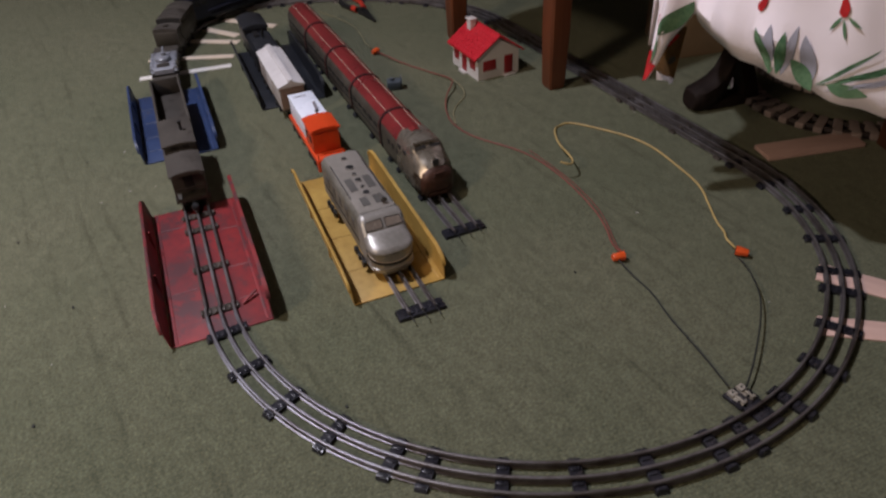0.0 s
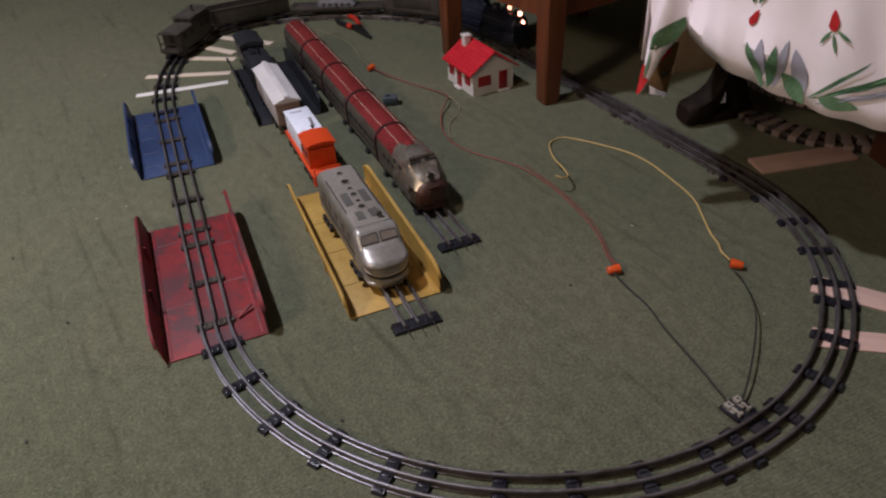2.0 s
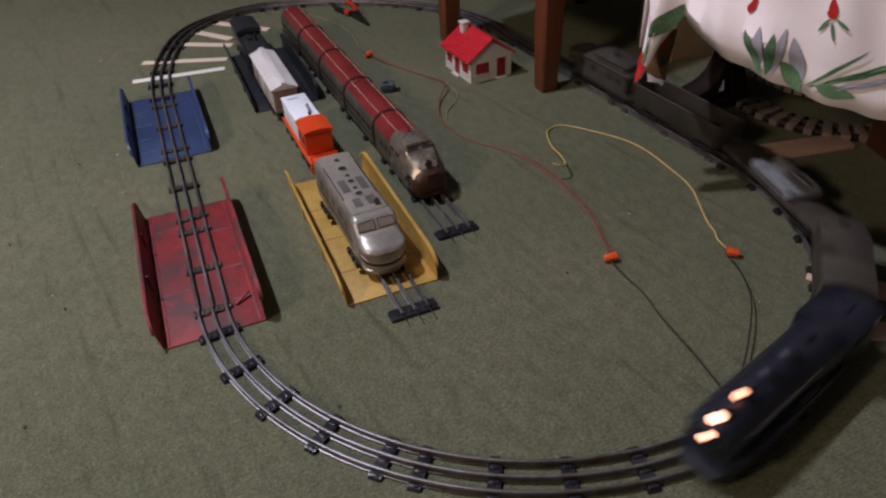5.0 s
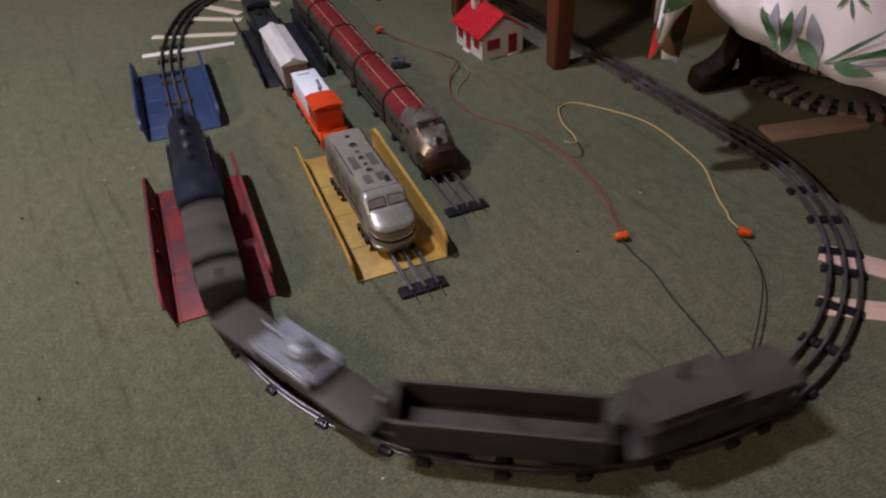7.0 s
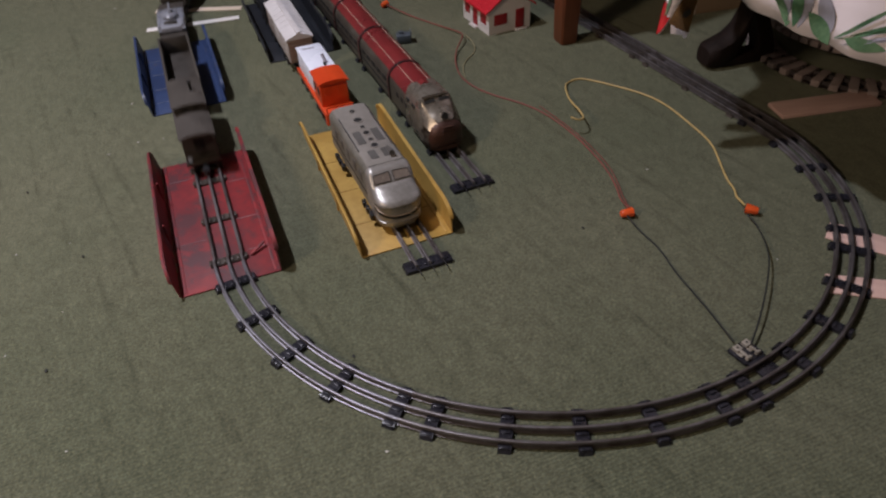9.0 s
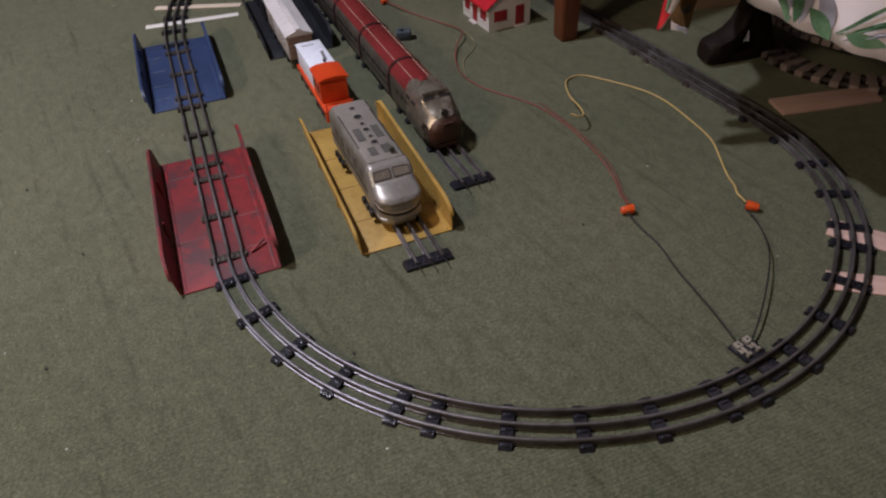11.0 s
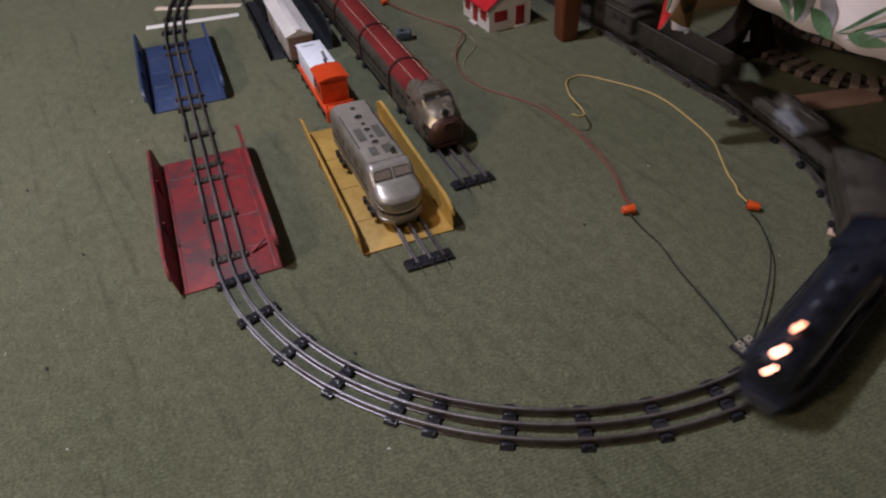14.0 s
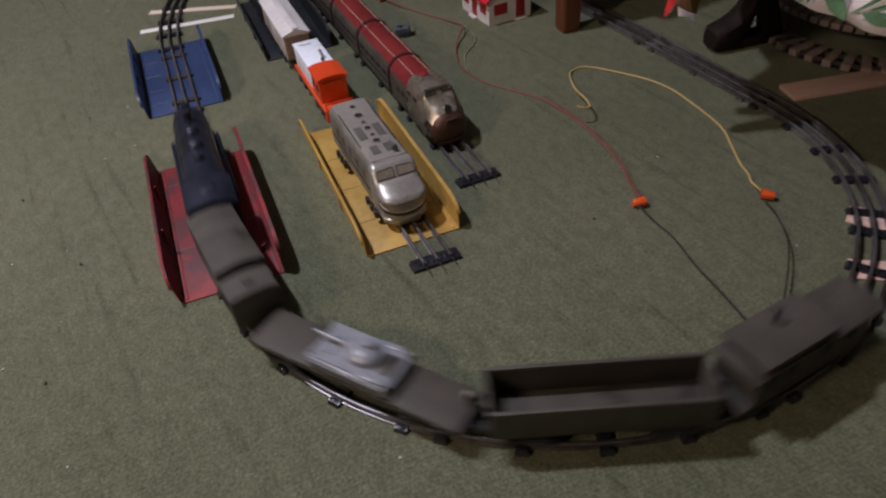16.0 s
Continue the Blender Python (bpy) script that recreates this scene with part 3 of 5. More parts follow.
    part("roof_hatch", box(-0.009, 0.009, y0 + 0.018, y0 + 0.04, 0.0866, 0.0888, 0.0008), LOCO, cab)
    part("cab_opening", box(-0.023, 0.023, y0 - 0.001, y0 + 0.002, 0.035, 0.074, 0.001), HOLE, cab)
    for sgn in (-1, 1):
        for dy in (0.016, 0.036):
            part("cab_window", box(sgn * 0.031 - 0.0008, sgn * 0.031 + 0.0008, y0 + dy, y0 + dy + 0.015, 0.059, 0.072, 0.0004), HOLE, cab)
    for yy, r, h in ((y1 - 0.095, 0.0105, 0.0955), (y1 - 0.135, 0.0115, 0.0955), (y1 - 0.172, 0.0075, 0.0945)):
        part("dome", loft(bmesh.new(), [[(q * math.cos(a), yy + q * math.sin(a), z) for a in [2 * math.pi * k / 18 for k in range(18)]] for q, z in ((r * 1.25, h - 0.0125), (r, h - 0.0085), (r * 0.95, h - 0.004), (r * 0.7, h - 0.001), (r * 0.25, h))]), LOCO, t)
    part("bell", cyl(bmesh.new(), (0, y1 - 0.072, 0.089), (0, 0, 1), 0.0042, 0.007, 12, 0.0022), LOCO, t)
    part("pilot", loft(bmesh.new(), [[(w, yy, 0.013), (w, yy, zt), (-w, yy, zt), (-w, yy, 0.013)] for yy, w, zt in ((y1 - 0.045, 0.027, 0.03), (y1 - 0.012, 0.025, 0.028), (y1, 0.017, 0.022))]), LOCO_DARK, t)
    part("pilot_deck", box(-0.023, 0.023, y1 - 0.02, y1 - 0.001, 0.028, 0.0305, 0.0006), LOCO, t)
    part("frame", box(-0.015, 0.015, y0 + 0.02, y1 - 0.04, 0.016, 0.03, 0.001), LOCO_DARK, t)
    hl = part("headlight", cyl(bmesh.new(), (0, y1 - 0.019, 0.0885), (0, 1, 0), 0.0062, 0.014, 16), LOCO, t)
    part("lens", cyl(bmesh.new(), (0, y1 - 0.0114, 0.0888), (0, 1, 0.3), 0.0054, 0.003, 16), LIGHTHOT, hl, "glowing headlight lens")
    st = part("smoke_stack", cyl(bmesh.new(), (0, y1 - 0.0545, 0.093), (0, 0, 1), 0.0078, 0.017, 16, 0.0064), LOCO, t)
    part("stack_lens", cyl(bmesh.new(), (0, y1 - 0.0470, 0.0945), (0, 1, 0), 0.0046, 0.007, 14, 0.0036), LIGHTGLOW, st, "glowing lens on the stack")
    mk = part("front_light", cyl(bmesh.new(), (0, y1 - 0.004, 0.0715), (0, 1, 0), 0.0052, 0.008, 14), LOCO, t)
    part("lens", cyl(bmesh.new(), (0, y1 + 0.0003, 0.0716), (0, 1, 0), 0.0043, 0.0016, 14), LIGHTHOT, mk, "glowing front lens")
    drv = bmesh.new()
    cyl(drv, (0, 0, 0), (1, 0, 0), 0.0145, 0.004, 24)
    cyl(drv, (0.002, 0, 0), (1, 0, 0), 0.005, 0.003, 10)
    for k in range(6):
        a = math.pi * k / 3
        cyl(drv, (0.0021, 0.0085 * math.cos(a), 0.0085 * math.sin(a)), (0, math.cos(a), math.sin(a)), 0.001, 0.008, 6)
    drv = mesh_of("driving_wheel", drv, LOCO_DARK)
    for yy in (-0.055, -0.02, 0.015, 0.05):
        for sgn in (-1, 1):
            part("driving_wheel", drv, None, t, at=pose(sgn * 0.0185, yy, RAIL_TOP + 0.0142, 0, 0, 0 if sgn > 0 else 180))
    for sgn in (-1, 1):
        part("side_rod", box(sgn * 0.0225 - 0.001, sgn * 0.0225 + 0.001, -0.06, 0.055, 0.019, 0.022, 0.0005), STEEL, t)
        part("cylinder", box(sgn * 0.023 - 0.006, sgn * 0.023 + 0.006, y1 - 0.075, y1 - 0.045, 0.017, 0.032, 0.003), LOCO_DARK, t)
        part("leading_wheel", WHEEL_ME, None, t, at=pose(sgn * 0.0165, y1 - 0.03, RAIL_TOP + 0.0085, 0, 0, 0 if sgn < 0 else 180))
    coupler(t, y0 - 0.004, -1)
    return t, L


def army_tender():
    L = 0.172
    t = thing("tender", "olive drab tinplate toy tender with a lower rear deck", "toy rail car")
    y0, y1 = -L / 2, L / 2
    part("frame", box(-0.026, 0.026, y0, y1, 0.024, 0.031, 0.001), OLIVE_DARK, t)
    part("body", prism(bmesh.new(), arched(0.0285, 0.031, 0.0775, 0.083), y0 + 0.045, y1 - 0.006), OLIVE, t)
    part("rear_deck", prism(bmesh.new(), arched(0.0275, 0.031, 0.068, 0.0715), y0 + 0.004, y0 + 0.0445), OLIVE, t)
    part("water_hatch", cyl(bmesh.new(), (0, y0 + 0.022, 0.0722), (0, 0, 1), 0.0065, 0.003, 14), OLIVE_DARK, t)
    for k in range(3):
        yy = y0 + 0.07 + 0.036 * k
        part("roof_seam", prism(bmesh.new(), arched(0.0288, 0.0765, 0.0777, 0.0834), yy, yy + 0.0012), OLIVE_DARK, t)
    part("step_gap", box(-0.026, 0.026, y0 + 0.0442, y0 + 0.0456, 0.068, 0.08), HOLE, t)
    part("rear_plate", box(-0.024, 0.024, y0 + 0.002, y0 + 0.0045, 0.034, 0.062, 0.001), OLIVE_DARK, t)
    for sgn in (-1, 1):
        part("side_panel", box(sgn * 0.0287 - 0.0006, sgn * 0.0287 + 0.0006, y0 + 0.03, y1 - 0.03, 0.04, 0.066, 0.0003), OLIVE_DARK, t)
        part("side_stripe", box(sgn * 0.0292 - 0.0005, sgn * 0.0292 + 0.0005, y0 + 0.045, y1 - 0.05, 0.051, 0.0525), OLIVE, t)
    for y in (-0.046, 0.046):
        truck(t, y)
    coupler(t, y0 - 0.004, -1)
    coupler(t, y1 + 0.004, 1)
    return t, L


def flat_car():
    L = 0.258
    t = thing("flat_car", "olive drab tinplate toy flat car with stake sides", "toy rail car")
    y0, y1 = -L / 2, L / 2
    part("deck", box(-0.0285, 0.0285, y0, y1, 0.029, 0.037, 0.0012), OLIVE, t)
    part("frame", box(-0.02, 0.02, y0 + 0.01, y1 - 0.01, 0.021, 0.029, 0.001), OLIVE_DARK, t)
    for sgn in (-1, 1):
        for k in range(7):
            yy = y0 + 0.02 + 0.218 * k / 6
            part("stake_pocket", box(sgn * 0.0292 - 0.0013, sgn * 0.0292 + 0.0013, yy - 0.003, yy + 0.003, 0.028, 0.0365, 0.0005), OLIVE_DARK, t)
    for k in range(14):
        yy = y0 + 0.012 + (L - 0.024) * k / 13
        part("deck_joint", box(-0.0275, 0.0275, yy - 0.0004, yy + 0.0004, 0.0368, 0.0373), OLIVE_DARK, t)
    part("brake_wheel", cyl(bmesh.new(), (0.012, y0 + 0.008, 0.046), (0, 1, 0), 0.007, 0.0015, 14), STEEL, t)
    for y in (-0.088, 0.088):
        truck(t, y)
    coupler(t, y0 - 0.004, -1)
    coupler(t, y1 + 0.004, 1)
    return t, L


def toy_tank():
    t = thing("toy_tank", "glossy grey plastic toy army tank riding on the flat car", "toy tank")
    z = 0.0372
    part("hull", loft(bmesh.new(), [[(w, y, z + 0.004), (w, y, zt), (-w, y, zt), (-w, y, z + 0.004)] for y, w, zt in ((-0.05, 0.02, z + 0.013), (-0.042, 0.026, z + 0.0185), (0.036, 0.026, z + 0.0185), (0.05, 0.022, z + 0.011))]), TANK, t)
    for sgn in (-1, 1):
        tr = bmesh.new()
        pr = [(-0.05, z + 0.008), (-0.044, z + 0.001), (0.044, z + 0.001), (0.052, z + 0.008), (0.046, z + 0.0145), (-0.045, z + 0.0145)]
        loft(tr, [[(sgn * xx, y, zz) for y, zz in pr] for xx in (0.020, 0.0285)])
        tread = part("tread", tr, TANK, t)
        for k in range(5):
            part("road_wheel", cyl(bmesh.new(), (sgn * 0.0287, -0.034 + 0.017 * k, z + 0.0065), (1, 0, 0), 0.0052, 0.0018, 14), OLIVE_DARK, tread)
        part("fender", box(sgn * 0.0255 - 0.0035, sgn * 0.0255 + 0.0035, -0.047, 0.047, z + 0.0148, z + 0.0165, 0.0005), TANK, t)
        part("hatch", cyl(bmesh.new(), (sgn * 0.011, 0.03, z + 0.0187), (0, 0, 1), 0.006, 0.0025, 14), TANK, t)
    tu = part("turret", loft(bmesh.new(), [[(r * math.cos(a), -0.008 + 1.15 * r * math.sin(a), zz) for a in [2 * math.pi * k / 20 for k in range(20)]] for r, zz in ((0.018, z + 0.0186), (0.0175, z + 0.026), (0.0125, z + 0.031), (0.004, z + 0.032))]), TANK, t)
    part("gun", cyl(bmesh.new(), (0, 0.028, z + 0.0255), (0, 1, 0.03), 0.0021, 0.046, 10), TANK, tu)
    part("cupola", cyl(bmesh.new(), (0.004, -0.013, z + 0.034), (0, 0, 1), 0.0055, 0.006, 14), TANK, tu)
    for sgn in (-1, 1):
        for zz in (0.0098, 0.0128):
            part("skirt_rib", cyl(bmesh.new(), (sgn * 0.0288, 0, z + zz), (0, 1, 0), 0.0009, 0.09, 8), TANK, t)
        part("stowage_box", box(sgn * 0.0245 - 0.0035, sgn * 0.0245 + 0.0035, -0.04, -0.016, z + 0.0166, z + 0.0205, 0.0008), TANK, t)
        part("headlamp", cyl(bmesh.new(), (sgn * 0.019, 0.046, z + 0.0145), (0, 1, 0.3), 0.0022, 0.004, 10), TANK, t)
    part("mantlet", cyl(bmesh.new(), (0, 0.0105, z + 0.0255), (1, 0, 0), 0.0042, 0.016, 12), TANK, tu)
    part("engine_grille", box(-0.014, 0.014, -0.044, -0.03, z + 0.0182, z + 0.0195, 0.0005), OLIVE_DARK, t)
    return t


def gondola():
    L = 0.21
    t = thing("gondola_car", "olive drab tinplate toy gondola car, empty", "toy rail car")
    y0, y1 = -L / 2, L / 2
    part("bottom", box(-0.0265, 0.0265, y0 + 0.002, y1 - 0.002, 0.029, 0.034, 0.0008), OLIVE, t, "dusty brown inside")
    for sgn in (-1, 1):
        sd = part("side_wall", box(sgn * 0.0278 - 0.0011, sgn * 0.0278 + 0.0011, y0, y1, 0.03, 0.068, 0.0005), OLIVE_DARK, t)
        part("rim", box(sgn * 0.0282 - 0.0024, sgn * 0.0282 + 0.0024, y0, y1, 0.066, 0.069, 0.0008), OLIVE, sd)
        part("end_wall", box(-0.0265, 0.0265, sgn * (L / 2 - 0.0012) - 0.0011, sgn * (L / 2 - 0.0012) + 0.0011, 0.03, 0.0675, 0.0005), OLIVE, t)
        for k in range(8):
            yy = y0 + 0.012 + (L - 0.024) * k / 7
            part("rib", box(sgn * 0.0293 - 0.0008, sgn * 0.0293 + 0.0008, yy - 0.0014, yy + 0.0014, 0.032, 0.065, 0.0003), OLIVE_DARK, sd)
    part("frame", box(-0.018, 0.018, y0 + 0.01, y1 - 0.01, 0.021, 0.0292, 0.001), BLACKMETAL, t)
    for y in (-0.068, 0.068):
        truck(t, y)
    coupler(t, y0 - 0.004, -1)
    coupler(t, y1 + 0.004, 1)
    return t, L


def caboose():
    L = 0.19
    t = thing("caboose", "olive drab tinplate toy caboose with a raised cupola", "toy rail car")
    y0, y1 = -L / 2, L / 2
    part("frame", box(-0.027, 0.027, y0, y1, 0.024, 0.031, 0.001), OLIVE_DARK, t)
    part("body", prism(bmesh.new(), arched(0.0265, 0.031, 0.068, 0.0715), y0 + 0.022, y1 - 0.014), OLIVE, t)
    part("roof", prism(bmesh.new(), [(0.0295, 0.0682), (0.0295, 0.0695), (0.018, 0.0735), (0.0, 0.075), (-0.018, 0.0735), (-0.0295, 0.0695), (-0.0295, 0.0682)], y0 + 0.004, y1 - 0.004), OLIVE, t)
    cu = part("cupola", box(-0.0262, 0.0262, -0.012, 0.076, 0.070, 0.0835, 0.0012), OLIVE, t)
    part("cupola_roof", prism(bmesh.new(), arched(0.0292, 0.0836, 0.085, 0.0885), -0.018, 0.082), OLIVE, cu)
    for sgn in (-1, 1):
        part("window", box(sgn * 0.0105 - 0.005, sgn * 0.0105 + 0.005, -0.0132, -0.0118, 0.0755, 0.0825), HOLE, cu)
        part("window", box(sgn * 0.0105 - 0.005, sgn * 0.0105 + 0.005, 0.0758, 0.0768, 0.0755, 0.0825), HOLE, cu)
        for yy in (-0.05, -0.015, 0.035, 0.06):
            part("window", box(sgn * 0.0267 - 0.0006, sgn * 0.0267 + 0.0006, yy - 0.007, yy + 0.007, 0.048, 0.061, 0.0003), HOLE, t)
        part("railing", box(sgn * 0.0245 - 0.0012, sgn * 0.0245 + 0.0012, y0 + 0.001, y0 + 0.0035, 0.031, 0.068), OLIVE_DARK, t)
    part("railing", box(-0.024, 0.024, y0 + 0.001, y0 + 0.003, 0.046, 0.0485), OLIVE_DARK, t)
    part("end_door", box(-0.008, 0.008, y0 + 0.0208, y0 + 0.0225, 0.033, 0.062), HOLE, t)
    part("stove_pipe", cyl(bmesh.new(), (0.010, 0.03, 0.094), (0, 0, 1), 0.0028, 0.016, 10), BLACKMETAL, t)
    part("stove_pipe_cap", cyl(bmesh.new(), (0.010, 0.03, 0.1025), (0, 0, 1), 0.0036, 0.002, 10), BLACKMETAL, t)
    for y in (-0.058, 0.058):
        truck(t, y)
    coupler(t, y0 - 0.004, -1)
    coupler(t, y1 + 0.004, 1)
    return t, L


def narrower(t, k=0.92):
    """Draws in the width of a car's body; its trucks and couplers keep the gauge."""
    for o in t.children_recursive:
        if not o.name.startswith(("truck", "wheel", "coupler")):
            for v in o.data.vertices:
                v.co.x *= k


loco, L1 = steam_engine()
tender, L2 = army_tender()
flat, L3 = flat_car()
tank = toy_tank()
gond, L4 = gondola()
cab_car, L5 = caboose()
for car in (flat, tank, gond, cab_car):
    narrower(car)


# ---- standing trains ----
def silver_diesel():
    t = thing("diesel_locomotive", "silver tinplate toy streamlined diesel locomotive with a rounded nose", "toy locomotive", pose(-0.2055, 0.080, 0, 0, 0, 1.5))
    y0, y1 = -0.116, 0.118            # nose at y0
    yr = -0.113
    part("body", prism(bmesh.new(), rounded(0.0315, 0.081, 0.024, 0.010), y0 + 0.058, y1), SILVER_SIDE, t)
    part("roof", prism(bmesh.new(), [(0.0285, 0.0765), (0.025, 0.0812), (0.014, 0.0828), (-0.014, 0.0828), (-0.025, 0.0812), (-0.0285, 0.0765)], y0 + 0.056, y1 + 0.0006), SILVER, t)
    rings = []
    for yy, h in ((y0 + 0.0305, 0.0615), (y0 + 0.0355, 0.0660), (y0 + 0.0440, 0.0765), (y0 + 0.0475, 0.0798), (y0 + 0.0520, 0.0822), (y0 + 0.0585, 0.0828)):
        rings.append([(x, yy, z) for x, z in rounded(0.0315, h, 0.024, 0.009, 6)])
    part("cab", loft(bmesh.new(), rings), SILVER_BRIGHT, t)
    part("roof_seam", box(-0.0255, 0.0255, y0 + 0.0592, y0 + 0.0600, 0.0822, 0.0832), GREYVENT, t)

    def plan(w, yf, depth=0.021):
        """Half a rounded hood outline with straight sides."""
        ring = [(w, y0 + 0.05)]
        for k in range(21):
            a = math.pi * k / 20
            ca, sa = math.cos(a), math.sin(a)
            ring.append((w * math.copysign(abs(ca) ** 0.72, ca), y0 + yf + depth - depth * sa ** 0.8))
        return ring + [(-w, y0 + 0.05)]

    rings = []
    for z, w, yf in ((0.0165, 0.0296, 0.0035), (0.0185, 0.0308, 0.0022), (0.0235, 0.0312, 0.0018), (0.0240, 0.0306, 0.0030), (0.034, 0.0306, 0.0026), (0.0455, 0.0306, 0.0024), (0.0470, 0.0308, 0.0020), (0.0478, 0.0314, 0.0002), (0.0505, 0.0317, -0.0004), (0.0538, 0.0315, 0.0012), (0.0565, 0.0309, 0.0050), (0.0590, 0.0301, 0.0105), (0.0612, 0.0294, 0.0165), (0.0634, 0.0287, 0.0228), (0.0655, 0.0279, 0.0275)):
        rings.append([(x, y, z) for x, y in plan(w, yf)])
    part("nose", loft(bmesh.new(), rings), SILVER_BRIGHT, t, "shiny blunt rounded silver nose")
    for sgn in (-1, 1):
        glass = []
        for d in (0.0, 0.0012):
            glass.append([(sgn * 0.0025, y0 + 0.0372 - d, 0.0672 + d * 0.7), (sgn * 0.0262, y0 + 0.0378 - d, 0.0672 + d * 0.7), (sgn * 0.0240, y0 + 0.0452 - d, 0.0762 + d * 0.7), (sgn * 0.0025, y0 + 0.0455 - d, 0.0776 + d * 0.7)])
        ws = part("windscreen", loft(bmesh.new(), glass), GLASSGREY, t)
        edge = glass[1]
        for i in range(4):
            p, q = Vector(edge[i]), Vector(edge[(i + 1) % 4])
            part("gasket", cyl(bmesh.new(), (p + q) / 2, (q - p).normalized(), 0.0005, (q - p).length, 6), PRINTBLACK, ws)
        part("vent", box(sgn * 0.0135 - 0.0055, sgn * 0.0135 + 0.0055, yr + 0.115, yr + 0.150, 0.0822, 0.0834), GREYVENT, t) if sgn > 0 else part("vent", box(-0.019, -0.008, yr + 0.115, yr + 0.15, 0.0822, 0.0834), GREYVENT, t)
        part("hatch", box(sgn * 0.0095 - 0.0055, sgn * 0.0095 + 0.0055, yr + 0.072, yr + 0.094, 0.0822, 0.0833), GREYVENT, t)
        part("side_slot", box(sgn * 0.0247 - 0.0006, sgn * 0.0247 + 0.0006, yr + 0.1, yr + 0.2, 0.0805, 0.0822), PRINTBLACK, t)
        for k in range(5):
            yy = y0 + 0.075 + 0.03 * k
            part("side_window", box(sgn * 0.0316 - 0.0005, sgn * 0.0316 + 0.0005, yy, yy + 0.014, 0.05, 0.066, 0.0002), GREYVENT, t)
        part("side_band", box(sgn * 0.0317 - 0.0005, sgn * 0.0317 + 0.0005, y0 + 0.058, y1 - 0.002, 0.040, 0.043), PRINTBLACK, t)
    for k, (yy, r) in enumerate(((0.105, 0.0068), (0.122, 0.0042), (0.142, 0.0062), (0.160, 0.0042), (0.182, 0.0080), (0.210, 0.0052))):
        f = part("roof_fan", cyl(bmesh.new(), (0, yr + yy, 0.0832), (0, 0, 1), r, 0.0012, 18), SILVER, t)
        part("fan_opening", cyl(bmesh.new(), (0, yr + yy, 0.0837), (0, 0, 1), r * 0.75, 0.0008, 16), PRINTBLACK, f)
    part("horn", cyl(bmesh.new(), (0.013, y0 + 0.080, 0.088), (0, -1, 0.12), 0.0022, 0.022, 10, 0.0042), GREYVENT, t)
    part("horn_stand", box(0.0118, 0.0142, y0 + 0.081, y0 + 0.085, 0.082, 0.0868), GREYVENT, t)
    # painted bands wrap the nose and dip to a point in front
    for z, thick, m, dip in ((0.0375, 0.0042, PRINTBLACK, 0.0075), (0.0405, 0.0009, CREAM, 0.0075), (0.0462, 0.0007, GREYVENT, 0.0)):
        bm = bmesh.new()
        rr = []
        for x, y in plan(0.0311, 0.0018):
            zz = z - dip * max(0.0, 1 - (x / 0.031) ** 2)
            rr.append([(x, y, zz - thick / 2), (x, y, zz + thick / 2), (x * 0.93, y + 0.003, zz + thick / 2), (x * 0.93, y + 0.003, zz - thick / 2)])
        part("nose_band", loft(bm, rr), m, t)
    for sgn in (-1, 1):
        part("number_board", box(sgn * 0.0317 - 0.0005, sgn * 0.0317 + 0.0005, y0 + 0.021, y0 + 0.026, 0.045, 0.048), GREYVENT, t)
    part("headlight", cyl(bmesh.new(), (0, y0 + 0.004, 0.0532), (0, -1, 0.7), 0.0032, 0.0045, 14), SILVER_BRIGHT, t)
    part("pilot", loft(bmesh.new(), [[(0.0295, y0 + 0.05, z), (0.027, y0 + 0.018, z), (0.015, y0 + 0.004, z), (-0.015, y0 + 0.004, z), (-0.027, y0 + 0.018, z), (-0.0295, y0 + 0.05, z)] for z in (0.0135, 0.021)]), SILVER_SIDE, t)
    for y in (y0 + 0.055, y1 - 0.045):
        tr = truck(t, y)
        for sgn in (-1, 1):
            part("side_frame", box(sgn * 0.0335 - 0.0015, sgn * 0.0335 + 0.0015, -0.022, 0.022, 0.0175, 0.0215, 0.0007), BLACKMETAL, tr)
            for yy in (-0.016, 0.0, 0.016):
                part("journal_box", box(sgn * 0.0345 - 0.0028, sgn * 0.0345 + 0.0028, yy - 0.0045, yy + 0.0045, 0.0125, 0.0225, 0.001), BLACKMETAL, tr)
    coupler(t, y1 + 0.005, 1)
    return t


